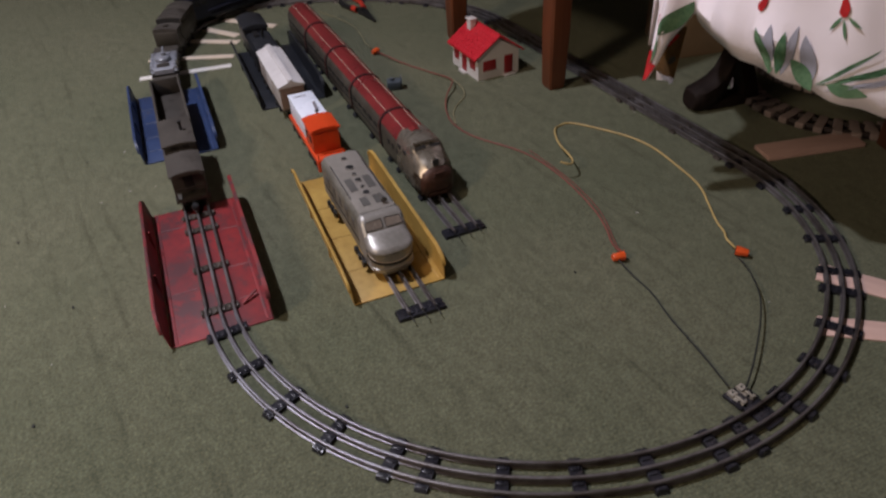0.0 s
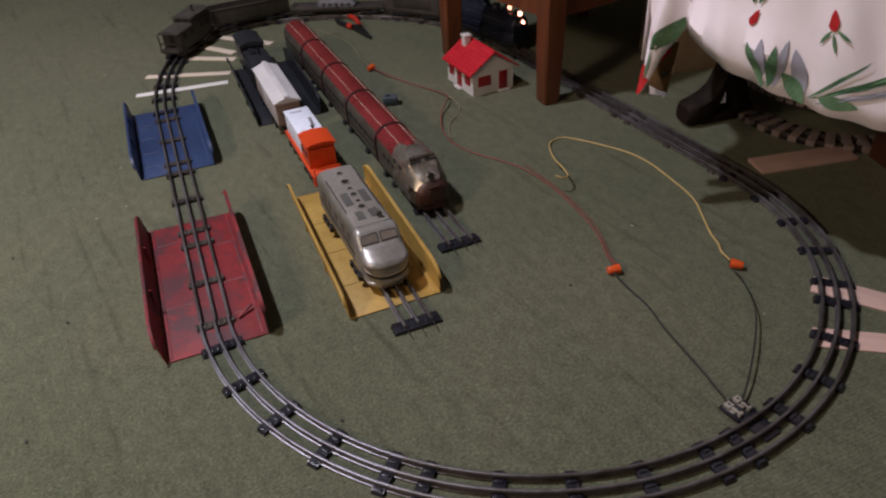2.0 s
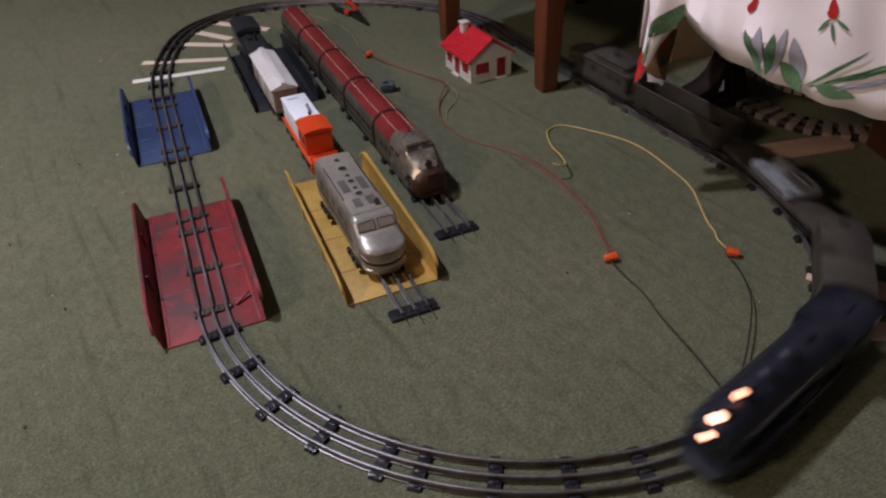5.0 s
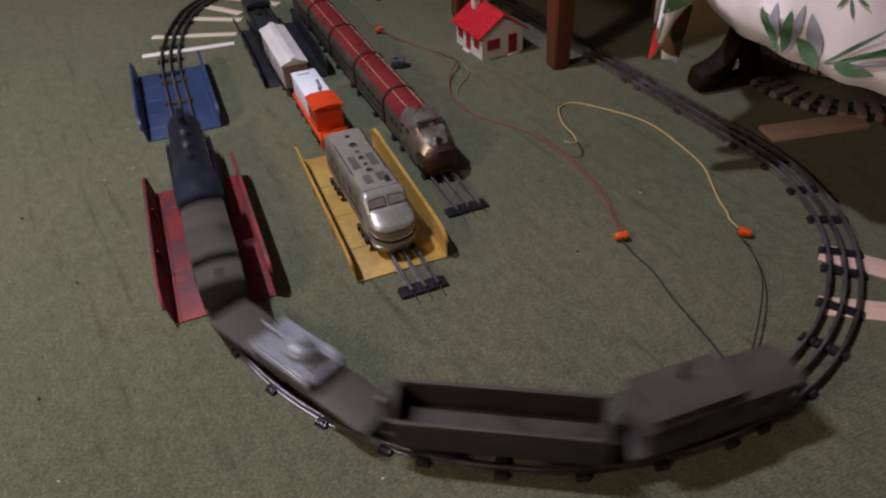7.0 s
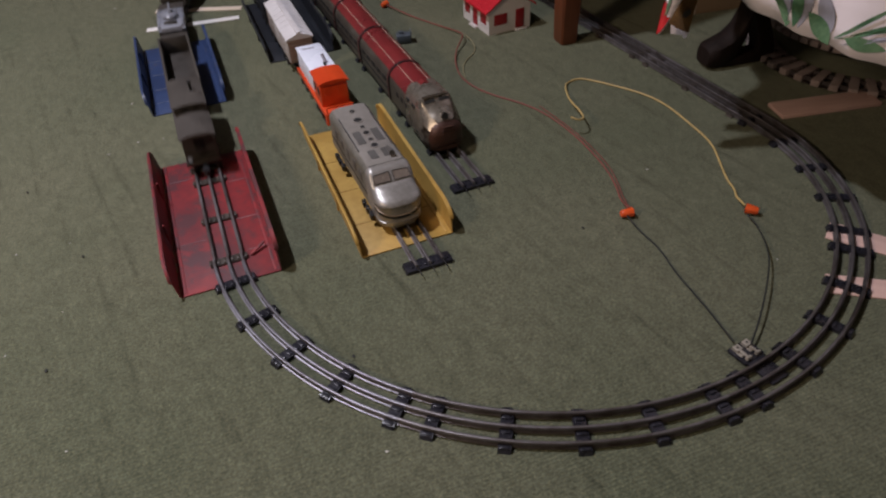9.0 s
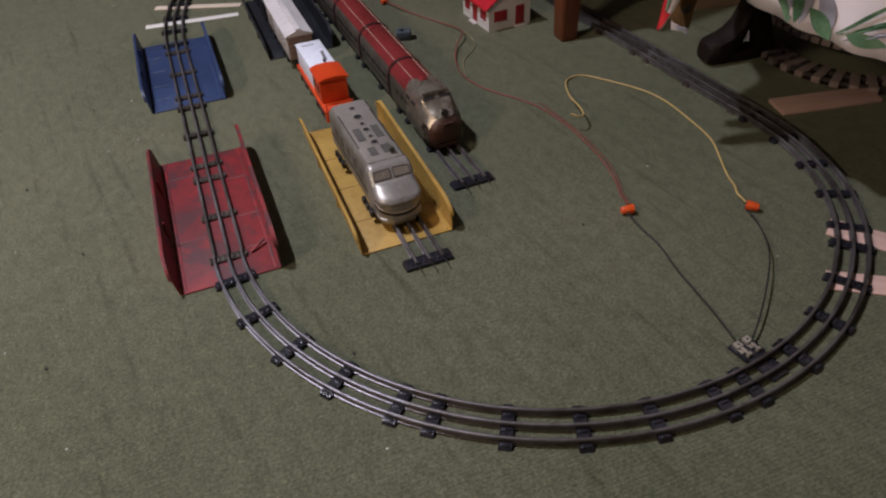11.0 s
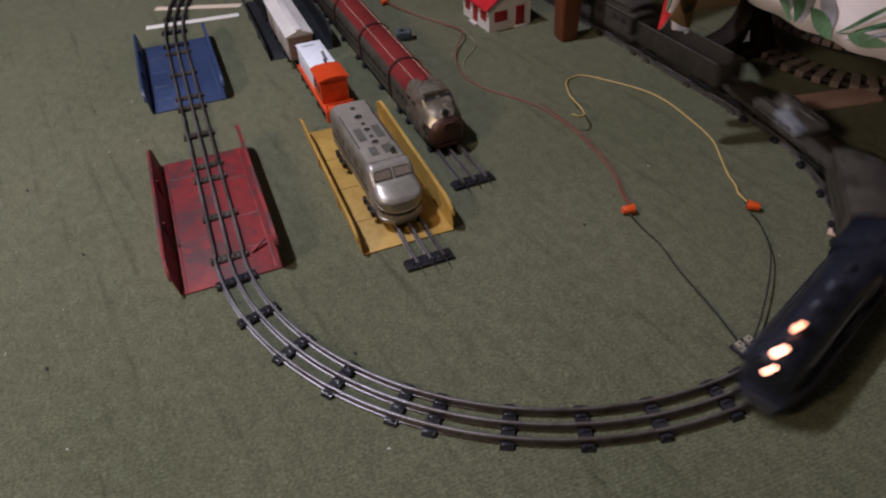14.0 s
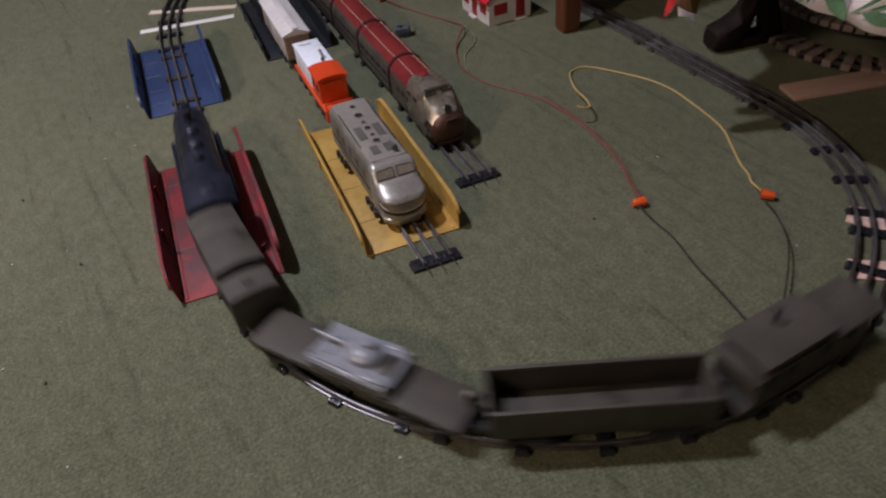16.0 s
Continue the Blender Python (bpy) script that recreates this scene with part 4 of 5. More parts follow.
def work_caboose():
    t = thing("work_caboose", "orange and white plastic toy work caboose with a smoke jack", "toy rail car", pose(-0.2085, 0.372, 0, 0, 0, 1.6))
    y0, y1 = -0.098, 0.098
    part("frame", box(-0.0255, 0.0255, y0, y1, 0.025, 0.034, 0.0012), ORANGE, t)
    part("cab", box(-0.0235, 0.0235, y0 + 0.026, y0 + 0.074, 0.034, 0.076, 0.0015), ORANGE, t)
    part("cab_roof", prism(bmesh.new(), [(0.0258, 0.0755), (0.0258, 0.0772), (0.016, 0.0806), (0, 0.0818), (-0.016, 0.0806), (-0.0258, 0.0772), (-0.0258, 0.0755)], y0 + 0.0205, y0 + 0.078), ORANGE, t)
    part("white_box", box(-0.0215, 0.0215, y0 + 0.08, y1 - 0.006, 0.034, 0.0705, 0.002), WHITE, t, "white tool box")
    part("box_lid", box(-0.0228, 0.0228, y0 + 0.079, y1 - 0.0045, 0.0705, 0.0742, 0.0014), WHITE, t)
    part("lid_label", box(-0.013, 0.008, y1 - 0.024, y1 - 0.019, 0.0742, 0.0746), PRINTGREY, t)
    part("smoke_jack", cyl(bmesh.new(), (0.008, y0 + 0.106, 0.081), (-0.25, 0.3, 1), 0.0028, 0.018, 10), PRINTGREY, t)
    part("jack_base", box(0.0045, 0.0085, y0 + 0.094, y0 + 0.103, 0.0738, 0.0775, 0.0006), HOLE, t)
    for sgn in (-1, 1):
        for yy in (y0 + 0.038, y0 + 0.062):
            part("window", box(sgn * 0.0236 - 0.0005, sgn * 0.0236 + 0.0005, yy - 0.006, yy + 0.006, 0.052, 0.064), HOLE, t)
        part("window", box(sgn * 0.0115 - 0.005, sgn * 0.0115 + 0.005, y0 + 0.0252, y0 + 0.0264, 0.054, 0.068), ORANGE, t)
        for k in range(4):
            part("box_rib", box(sgn * 0.0217 - 0.0008, sgn * 0.0217 + 0.0008, y0 + 0.09 + k * 0.028, y0 + 0.092 + k * 0.028, 0.036, 0.069), WHITE, t)
        part("step", box(sgn * 0.0225 - 0.003, sgn * 0.0225 + 0.003, y0 + 0.001, y0 + 0.009, 0.012, 0.026, 0.0008), ORANGE, t)
        part("handrail", box(sgn * 0.0225 - 0.0009, sgn * 0.0225 + 0.0009, y0 + 0.002, y0 + 0.0038, 0.034, 0.044), ORANGE, t)
    part("end_rail", box(-0.0225, 0.0225, y0 + 0.0015, y0 + 0.0035, 0.043, 0.0445), ORANGE, t)
    for y in (y0 + 0.045, y1 - 0.045):
        truck(t, y)
    coupler(t, y0 - 0.005, -1)
    return t


def box_car():
    t = thing("box_car", "pale grey toy box car with ribbed brown ends", "toy rail car", pose(-0.2185, 0.606, 0, 0, 0, 0.8))
    y0, y1 = -0.099, 0.099
    part("body", box(-0.0238, 0.0238, y0, y1, 0.026, 0.072, 0.001), BOXSIDE, t)
    roof = part("roof", prism(bmesh.new(), [(0.0262, 0.0705), (0.0262, 0.0725), (0.0, 0.0825), (-0.0262, 0.0725), (-0.0262, 0.0705)], y0 - 0.003, y1 + 0.003), PALEROOF, t)
    part("roof_walk", box(-0.005, 0.005, y0 - 0.002, y1 + 0.002, 0.0815, 0.0842, 0.0005), PALEROOF, roof)
    for k in range(9):
        yy = y0 + 0.009 + 0.0225 * k
        part("roof_rib", prism(bmesh.new(), [(0.0258, 0.0723), (0.0258, 0.0729), (0.0, 0.0829), (-0.0258, 0.0729), (-0.0258, 0.0723), (0, 0.082)], yy - 0.0008, yy + 0.0008), PALEROOF, roof)
    part("end_panel", box(-0.0232, 0.0232, y0 - 0.0016, y0 + 0.001, 0.0262, 0.0705), BOXEND, t, "ribbed tan-brown end")
    part("end_gable", prism(bmesh.new(), [(0.0230, 0.0705), (0.0, 0.0805), (-0.0230, 0.0705)], y0 - 0.0016, y0 + 0.001), BOXEND, t)
    for k in range(6):
        part("end_rib", box(-0.0220, 0.0220, y0 - 0.003, y0 - 0.0014, 0.032 + k * 0.0068, 0.0345 + k * 0.0068, 0.0006), BOXEND, t)
    for sgn in (-1, 1):
        part("door", box(sgn * 0.0244 - 0.0009, sgn * 0.0244 + 0.0009, -0.022, 0.022, 0.029, 0.069, 0.0004), BOXSIDE, t)
        for k in range(8):
            yy = y0 + 0.008 + k * 0.0258
            part("side_rib", box(sgn * 0.0240 - 0.0006, sgn * 0.0240 + 0.0006, yy, yy + 0.0015, 0.0262, 0.07), BOXEND, t)
    part("frame", box(-0.02, 0.02, y0 + 0.005, y1 - 0.005, 0.02, 0.0265, 0.001), BLACKMETAL, t)
    for y in (y0 + 0.04, y1 - 0.04):
        truck(t, y)
    coupler(t, y0 - 0.006, -1)
    return t


def dark_tender():
    t = thing("coal_tender", "dark grey toy coal tender or hopper with an open top", "toy rail car", pose(-0.2200, 0.83, 0, 0, 0, 0.8))
    y0, y1 = -0.11, 0.11
    part("body", box(-0.026, 0.026, y0, y1, 0.028, 0.058, 0.001), BLACK, t)
    part("deck", box(-0.0225, 0.0225, y0 + 0.006, y0 + 0.125, 0.058, 0.066, 0.002), BLACK, t)
    part("cab", box(-0.0262, 0.0262, y1 - 0.082, y1 - 0.004, 0.058, 0.07, 0.001), BLACK, t)
    part("cab_roof", prism(bmesh.new(), arched(0.0285, 0.0702, 0.074, 0.081), y1 - 0.088, y1 + 0.002), BLACK, t)
    part("hatch", cyl(bmesh.new(), (0.006, y0 + 0.085, 0.073), (0, 0, 1), 0.003, 0.018, 10), BLACKMETAL, t)
    part("toolbox", box(-0.012, 0.0, y0 + 0.09, y0 + 0.12, 0.066, 0.071, 0.001), BLACKMETAL, t)
    for sgn in (-1, 1):
        part("rim", box(sgn * 0.0255 - 0.0012, sgn * 0.0255 + 0.0012, y0, y0 + 0.13, 0.058, 0.0625, 0.0005), BLACK, t)
        part("ladder", box(sgn * 0.0268 - 0.0009, sgn * 0.0268 + 0.0009, y0 + 0.004, y0 + 0.012, 0.03, 0.058), BLACKMETAL, t)
    for y in (y0 + 0.045, y1 - 0.045):
        truck(t, y)
    coupler(t, y0 - 0.005, -1)
    return t


def m_outline(w=0.0302, z0=0.022, z1=0.058, top=0.084, n=12):
    pts = [(w * 0.96, z0), (w, z0 + 0.01), (w, z1)]
    for k in range(1, n):
        a = math.pi * k / n
        pts.append((w * math.cos(a), z1 + (top - z1) * math.sin(a)))
    return pts + [(-w, z1), (-w, z0 + 0.01), (-w * 0.96, z0)]


def coach(y, length, rear=False):
    x = -0.0735 - (y - 0.04) * 0.03
    t = thing("streamlined_coach", "tinplate toy streamlined coach with a maroon roof over tarnished silver sides", "toy rail car", pose(x, y, 0, 0, 0, 1.7), group="streamliner coaches")
    y0, y1 = -length / 2 + 0.003, length / 2 - 0.003
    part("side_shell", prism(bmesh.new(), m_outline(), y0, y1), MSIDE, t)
    n = 14
    ro, ri = [], []
    for k in range(n + 1):
        a = math.pi * (0.185 + 0.63 * k / n)
        ro.append((0.0311 * math.cos(a), 0.058 + 0.0272 * math.sin(a)))
        ri.append((0.0298 * math.cos(a), 0.058 + 0.0258 * math.sin(a)))
    roof = part("roof", prism(bmesh.new(), ro + ri[::-1], y0, y1), MAROON, t)
    for a in (math.pi * 0.34, math.pi * 0.66):
        cx, cz = 0.0313 * math.cos(a), 0.058 + 0.0274 * math.sin(a)
        part("roof_stripe", cyl(bmesh.new(), (cx, 0, cz), (0, 1, 0), 0.0005, y1 - y0, 6), CREAM, roof)
    for sgn in (-1, 1):
        for k in range(5):
            yy = y0 + 0.014 + (y1 - y0 - 0.042) * k / 4
            part("window", box(sgn * 0.0303 - 0.0005, sgn * 0.0303 + 0.0005, yy, yy + 0.021, 0.048, 0.0562, 0.0002), HOLE, t)
        part("side_band", box(sgn * 0.0303 - 0.0004, sgn * 0.0303 + 0.0004, y0, y1, 0.036, 0.040), PRINTBLACK, t)
    joint = part("vestibule", prism(bmesh.new(), m_outline(0.0321, 0.022, 0.058, 0.0868), y0 - 0.0062, y0 + 0.0012), BLACKMETAL if not rear else MAROON, t)
    part("vestibule_trim", prism(bmesh.new(), m_outline(0.0325, 0.022, 0.058, 0.0872), y0 - 0.002, y0 - 0.0005), MAROON, joint)
    truck(t, y0 + 0.012)
    return t


def streamliner_power_car():
    y = 0.2215
    x = -0.0735 - (y - 0.04) * 0.03
    t = thing("streamliner_power_car", "tarnished silver streamliner power car with maroon roof and rusty grille", "toy locomotive", pose(x, y, 0, 0, 0, 1.7))
    y0, y1 = -0.098, 0.0765
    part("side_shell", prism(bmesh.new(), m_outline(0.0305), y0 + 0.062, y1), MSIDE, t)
    n = 14
    ro, ri = [], []
    for k in range(n + 1):
        a = math.pi * (0.12 + 0.76 * k / n)
        ro.append((0.0313 * math.cos(a), 0.058 + 0.0274 * math.sin(a)))
        ri.append((0.0298 * math.cos(a), 0.058 + 0.0258 * math.sin(a)))
    roof = part("roof", prism(bmesh.new(), ro + ri[::-1], y0 + 0.098, y1), MAROON, t)
    tip = bmesh.new()
    prism(tip, [(0.017, 0.0818), (0.0, 0.0884), (-0.017, 0.0818)], y0 + 0.086, y0 + 0.099)
    part("roof_point", tip, MAROON, roof)
    for a in (math.pi * 0.36, math.pi * 0.64):
        cx, cz = 0.0313 * math.cos(a), 0.058 + 0.0274 * math.sin(a)
        part("roof_stripe", cyl(bmesh.new(), (cx, (y0 + 0.1 + y1) / 2, cz), (0, 1, 0), 0.0005, y1 - y0 - 0.1, 6), CREAM, roof)
    def cab_ring(yy, w, wt, z1, top):
        return [(w, yy, 0.020), (w, yy, z1 - 0.006), (w * 0.98, yy, z1), (wt, yy, top - 0.003), (wt * 0.8, yy, top), (0.0, yy, top + 0.0012), (-wt * 0.8, yy, top), (-wt, yy, top - 0.003), (-w * 0.98, yy, z1), (-w, yy, z1 - 0.006), (-w, yy, 0.020)]

    rings = [cab_ring(y0 + 0.1, 0.0309, 0.0225, 0.066, 0.0845), cab_ring(y0 + 0.05, 0.0312, 0.0235, 0.066, 0.0855), cab_ring(y0 + 0.042, 0.0312, 0.0245, 0.065, 0.0845), cab_ring(y0 + 0.035, 0.0311, 0.0245, 0.061, 0.0755), cab_ring(y0 + 0.018, 0.0304, 0.020, 0.054, 0.0675), cab_ring(y0 + 0.006, 0.0275, 0.014, 0.047, 0.060)]
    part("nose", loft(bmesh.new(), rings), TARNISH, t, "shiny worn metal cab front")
    part("brow", box(-0.0215, 0.0215, y0 + 0.0395, y0 + 0.046, 0.0846, 0.0866, 0.0006), TARNISH, t)
    g = bmesh.new()
    rings = []
    for yy, w, top in ((y0 + 0.0075, 0.028, 0.061), (y0 + 0.002, 0.0262, 0.058), (y0 - 0.003, 0.021, 0.052), (y0 - 0.005, 0.011, 0.043)):
        rings.append([(px, yy, pz) for px, pz in m_outline(w, 0.019 + (0.061 - top) * 0.35, 0.04, top)])
    gr = part("grille", loft(g, rings), RUST, t, "rusty rounded grille")
    for k in range(6):
        z = 0.026 + 0.0055 * k
        part("grille_bar", box(-0.015 + 0.0012 * k, 0.015 - 0.0012 * k, y0 - 0.0052, y0 - 0.002, z, z + 0.0014, 0.0003), RUST, gr)
    part("headlight", cyl(bmesh.new(), (0, y0 + 0.014, 0.0655), (0, -1, 0.3), 0.0058, 0.016, 14), TARNISH, t)
    part("headlight_socket", cyl(bmesh.new(), (0, y0 + 0.0062, 0.0680), (0, -1, 0.3), 0.0048, 0.002, 14), HOLE, t)
    for sgn in (-1, 1):
        part("windscreen", loft(bmesh.new(), [[(sgn * 0.004, y0 + 0.0372 - d, 0.0795), (sgn * 0.0215, y0 + 0.0375 - d, 0.0780), (sgn * 0.0210, y0 + 0.0405 - d, 0.0815), (sgn * 0.004, y0 + 0.0405 - d, 0.0832)] for d in (-0.002, 0.0012)]), HOLE, t)
        for yy in (0.055, 0.078):
            part("cab_window", box(sgn * 0.0288 - 0.0024, sgn * 0.0288 + 0.0024, y0 + yy, y0 + yy + 0.014, 0.061, 0.0675, 0.0006), HOLE, t)
        for k in range(4):
            part("port_window", box(sgn * 0.0305 - 0.0005, sgn * 0.0305 + 0.0005, y0 + 0.072 + 0.02 * k, y0 + 0.082 + 0.02 * k, 0.045, 0.054, 0.0002), HOLE, t)
    part("pilot", loft(bmesh.new(), [[(0.0295, y0 + 0.04, z), (0.026, y0 + 0.008, z), (0.015, y0 - 0.002, z), (-0.015, y0 - 0.002, z), (-0.026, y0 + 0.008, z), (-0.0295, y0 + 0.04, z)] for z in (0.0135, 0.02)]), RUST, t)
    truck(t, y0 + 0.05)
    truck(t, y1 - 0.02)
    return t


silver_diesel()
work_caboose()
box_car()
dark_tender()
streamliner_power_car()
for k, yy in enumerate((0.380, 0.540, 0.700, 0.860)):
    coach(yy, 0.160, rear=False)


# ---- small house ----
def toy_house():
    t = thing("toy_house", "white plastic toy house with a red roof, door and windows", "toy house", pose(0.168, 0.507, 0, 0, 0, 4))
    w, d, h, top = 0.097, 0.115, 0.05, 0.086
    shell = bmesh.new()
    prism(shell, [(0, 0), (w, 0), (w, h), (w / 2, top - 0.004), (0, h)], 0, d)
    part("wall", shell, HOUSEWHITE, t)
    ov = 0.01
    rf = bmesh.new()
    prism(rf, [(-ov, h - 0.004), (w / 2, top), (w + ov, h - 0.004), (w + ov, h - 0.001), (w / 2, top + 0.004), (-ov, h - 0.001)], -0.006, d + 0.006)
    roof = part("roof", rf, HOUSERED, t)
    slope = math.hypot(w / 2 + ov, top - h + 0.004)
    ang = math.degrees(math.atan2(top - h + 0.004, w / 2 + ov))
    sh = mesh_of("shingle", box(0, 0.0095, 0, 0.0134, 0, 0.0006, 0.0002), HOUSERED)
    for sgn in (0, 1):
        for r in range(7):
            for c in range(9):
                u = r / 7 * (w / 2 + ov)
                z = h - 0.001 + u * math.tan(radians(ang)) + 0.0004
                yy = -0.006 + c * 0.0141 + (0.004 if r % 2 else 0) * (1 if c < 8 else 0)
                if sgn == 0:
                    part("shingle", sh, None, roof, at=pose(-ov + u, yy, z, 0, -ang, 0))
                else:
                    part("shingle", sh, None, roof, at=pose(w + ov - u, yy + 0.0128, z, 0, -ang, 180))
    ch = part("chimney", box(w / 2 - 0.02, w / 2 - 0.006, d - 0.03, d - 0.014, 0.07, 0.098, 0.0008), HOUSEWHITE, t)
    part("chimney_cap", box(w / 2 - 0.022, w / 2 - 0.004, d - 0.032, d - 0.012, 0.096, 0.1005, 0.0008), HOUSEWHITE, ch)

    def opening(name, side, a, b, z0, z1):
        if side == "x":
            o = part(name, box(-0.0012, 0.0014, a, b, z0, z1, 0.0005), HOUSEDOOR, t)
            part("frame", box(-0.0018, 0.0006, a - 0.003, b + 0.003, z0 - 0.003, z0 - 0.0005, 0.0004), HOUSEWHITE, o)
        else:
            o = part(name, box(a, b, -0.0012, 0.0014, z0, z1, 0.0005), HOUSEDOOR, t)
            part("frame", box(a - 0.003, b + 0.003, -0.0018, 0.0006, z0 - 0.003, z0 - 0.0005, 0.0004), HOUSEWHITE, o)

    opening("window", "x", 0.084, 0.106, 0.018, 0.045)
    opening("door", "x", 0.05, 0.07, 0.004, 0.045)
    opening("window", "x", 0.012, 0.036, 0.018, 0.042)
    opening("window", "y", 0.012, 0.042, 0.018, 0.04)
    opening("door", "y", 0.062, 0.082, 0.004, 0.043)
    part("doorstep", box(0.058, 0.086, -0.009, 0, 0, 0.004, 0.0008), HOUSEWHITE, t)
    part("doorstep", box(-0.009, 0, 0.047, 0.073, 0, 0.004, 0.0008), HOUSEWHITE, t)
    part("ridge", cyl(bmesh.new(), (w / 2, d / 2, top + 0.004), (0, 1, 0), 0.002, d + 0.01, 8), HOUSERED, roof)


toy_house()


# ---- chair, table and cloth ----
def chair():
    t = thing("wooden_stool", "low reddish brown wooden stool standing over the track", "stool")
    legs = ((0.293, 0.414), (0.226, 0.752), (0.70, 0.50), (0.64, 0.85))
    for lx, ly in legs:
        rings = []
        for z, r in ((0.0, 0.0155), (0.006, 0.018), (0.12, 0.021), (0.3, 0.022)):
            rings.append([(lx + u * r, ly + v * r, z) for u, v in ((-1, -0.82), (-0.82, -1), (0.82, -1), (1, -0.82), (1, 0.82), (0.82, 1), (-0.82, 1), (-1, 0.82))])
        part("leg", loft(bmesh.new(), rings), CHAIRWOOD, t)
    # rails deepened into aprons on all four sides, to shade the floor behind
    for (a, b, z0, z1) in ((0, 1, 0.172, 0.3), (2, 3, 0.172, 0.3), (0, 2, 0.172, 0.3), (1, 3, 0.172, 0.3)):
        p, q = Vector((*legs[a], 0)), Vector((*legs[b], 0))
        d = (q - p).normalized()
        n = Vector((-d.y, d.x, 0)) * 0.011
        bm = bmesh.new()
        loft(bm, [[p + d * 0.015 + n + Vector((0, 0, z0)), p + d * 0.015 - n + Vector((0, 0, z0)), p + d * 0.015 - n + Vector((0, 0, z1)), p + d * 0.015 + n + Vector((0, 0, z1))],
                  [q - d * 0.015 + n + Vector((0, 0, z0)), q - d * 0.015 - n + Vector((0, 0, z0)), q - d * 0.015 - n + Vector((0, 0, z1)), q - d * 0.015 + n + Vector((0, 0, z1))]])
        part("rail", bm, CHAIRWOOD, t)
    # unseen top, set low so that its shadow darkens the floor
    shade_seat = bmesh.new()
    loft(shade_seat, [[(0.27, 0.37, z), (0.73, 0.46, z), (0.67, 0.89, z), (0.2, 0.79, z)] for z in (0.302, 0.325)])
    part("shade_seat", shade_seat, CHAIRWOOD, t)


chair()
TABLE = (0.835, 0.165)


def pedestal_table():
    t = thing("pedestal_table", "dark mahogany round table on a pedestal with curved feet", "table", pose(TABLE[0], TABLE[1], 0))
    top = cyl(bmesh.new(), (-0.112, -0.083, 0.7145), (0, 0, 1), 0.44, 0.025, 64)
    part("tabletop", top, DARKWOOD, t)
    col = bmesh.new()
    loft(col, [[(r * math.cos(a), r * math.sin(a), z) for a in [2 * math.pi * k / 20 for k in range(20)]] for z, r in ((0.09, 0.05), (0.14, 0.062), (0.2, 0.05), (0.32, 0.035), (0.5, 0.05), (0.6, 0.038), (0.7015, 0.09))])
    part("column", col, DARKWOOD, t)
    for ang in (174, 264, 354, 84):
        c, s = math.cos(radians(ang)), math.sin(radians(ang))
        rings = []
        for r, z, hw, hh in ((0.02, 0.33, 0.022, 0.05), (0.12, 0.325, 0.022, 0.042), (0.21, 0.30, 0.022, 0.036), (0.268, 0.25, 0.022, 0.032), (0.292, 0.20, 0.022, 0.027), (0.300, 0.15, 0.022, 0.026), (0.303, 0.110, 0.022, 0.027), (0.307, 0.078, 0.023, 0.029), (0.318, 0.048, 0.024, 0.031), (0.335, 0.032, 0.0255, 0.028), (0.355, 0.0255, 0.026, 0.0245), (0.370, 0.0235, 0.025, 0.0215), (0.376, 0.022, 0.020, 0.016)):
            ring = []
            for k in range(12):
                a = 2 * math.pi * k / 12
                u, v = (h * math.copysign(abs(q) ** 0.6, q) for h, q in ((hw, math.cos(a)), (hh, math.sin(a))))
                ring.append((r * c - u * s, r * s + u * c, max(0.0015, z + v)))
            rings.append(ring)
        foot = part("foot", loft(bmesh.new(), rings), DARKWOOD, t)
        scroll = []
        for r, z, w in ((0.305, 0.125, 0.012), (0.285, 0.095, 0.014), (0.268, 0.06, 0.015), (0.256, 0.03, 0.016), (0.252, 0.006, 0.017)):
            scroll.append([(r2 * c - u * s, r2 * s + u * c, zz) for r2, zz, u in ((r - w, z, -0.017), (r + w, z + 0.003, -0.017), (r + w, z + 0.003, 0.017), (r - w, z, 0.017))])
        part("scroll", loft(bmesh.new(), scroll), DARKWOOD, foot)
        pad = bmesh.new()
        bx(pad, 0.255, 0.345, -0.02, 0.02, 0.001, 0.02, 0.004)
        bmesh.ops.rotate(pad, verts=pad.verts, cent=(0, 0, 0), matrix=Matrix.Rotation(radians(ang), 3, "Z"))
        part("pad", pad, DARKWOOD, foot)
    return t


pedestal_table()


def cloth_hem(theta):
    """Height of the hem and the two folds at the hanging corner."""
    corner = math.exp(-((theta - 187.6) / 1.6) ** 4)
    tuck = math.exp(-(abs(theta - 191.2) / 1.5) ** 1.3) if theta < 191.2 else math.exp(-abs(theta - 191.2) / 8.0)
    calm = 1.0 if theta < 200 or theta > 262 else 0.4
    back = max(0.0, min(1.0, (186.3 - theta) / 4.7)) if theta < 186.3 else max(0.0, min(1.0, (theta - 300) / 20.0))
    return 0.20 - 0.05 * corner - 0.022 * max(0.0, min(1.0, (theta - 207) / 14)) + 0.056 * tuck + 0.010 * math.sin(radians(theta * 4 - 60)) * calm + 0.34 * back, corner, tuck, calm


def cloth_at(theta, u):
    """The cloth's surface: theta in degrees round the table, u from the table edge (0) down to the hem (1)."""
    hem, corner, tuck, calm = cloth_hem(theta)
    fold = 0.010 * math.sin(radians(theta * 7 + 40)) + 0.006 * math.sin(radians(theta * 13 + 10))
    soft = 0.006 * math.sin(radians(theta * 11 + 260 * u)) * u * calm + 0.008 * math.exp(-((theta - 189.0) / 0.8) ** 2) * u - 0.010 * math.exp(-((theta - 186.6) / 0.7) ** 2) * u
    r = 0.50 + 0.065 * u + fold * u * calm + 0.03 * corner * u ** 3 - 0.022 * tuck * u + soft
    z = 0.742 + (hem - 0.742) * u
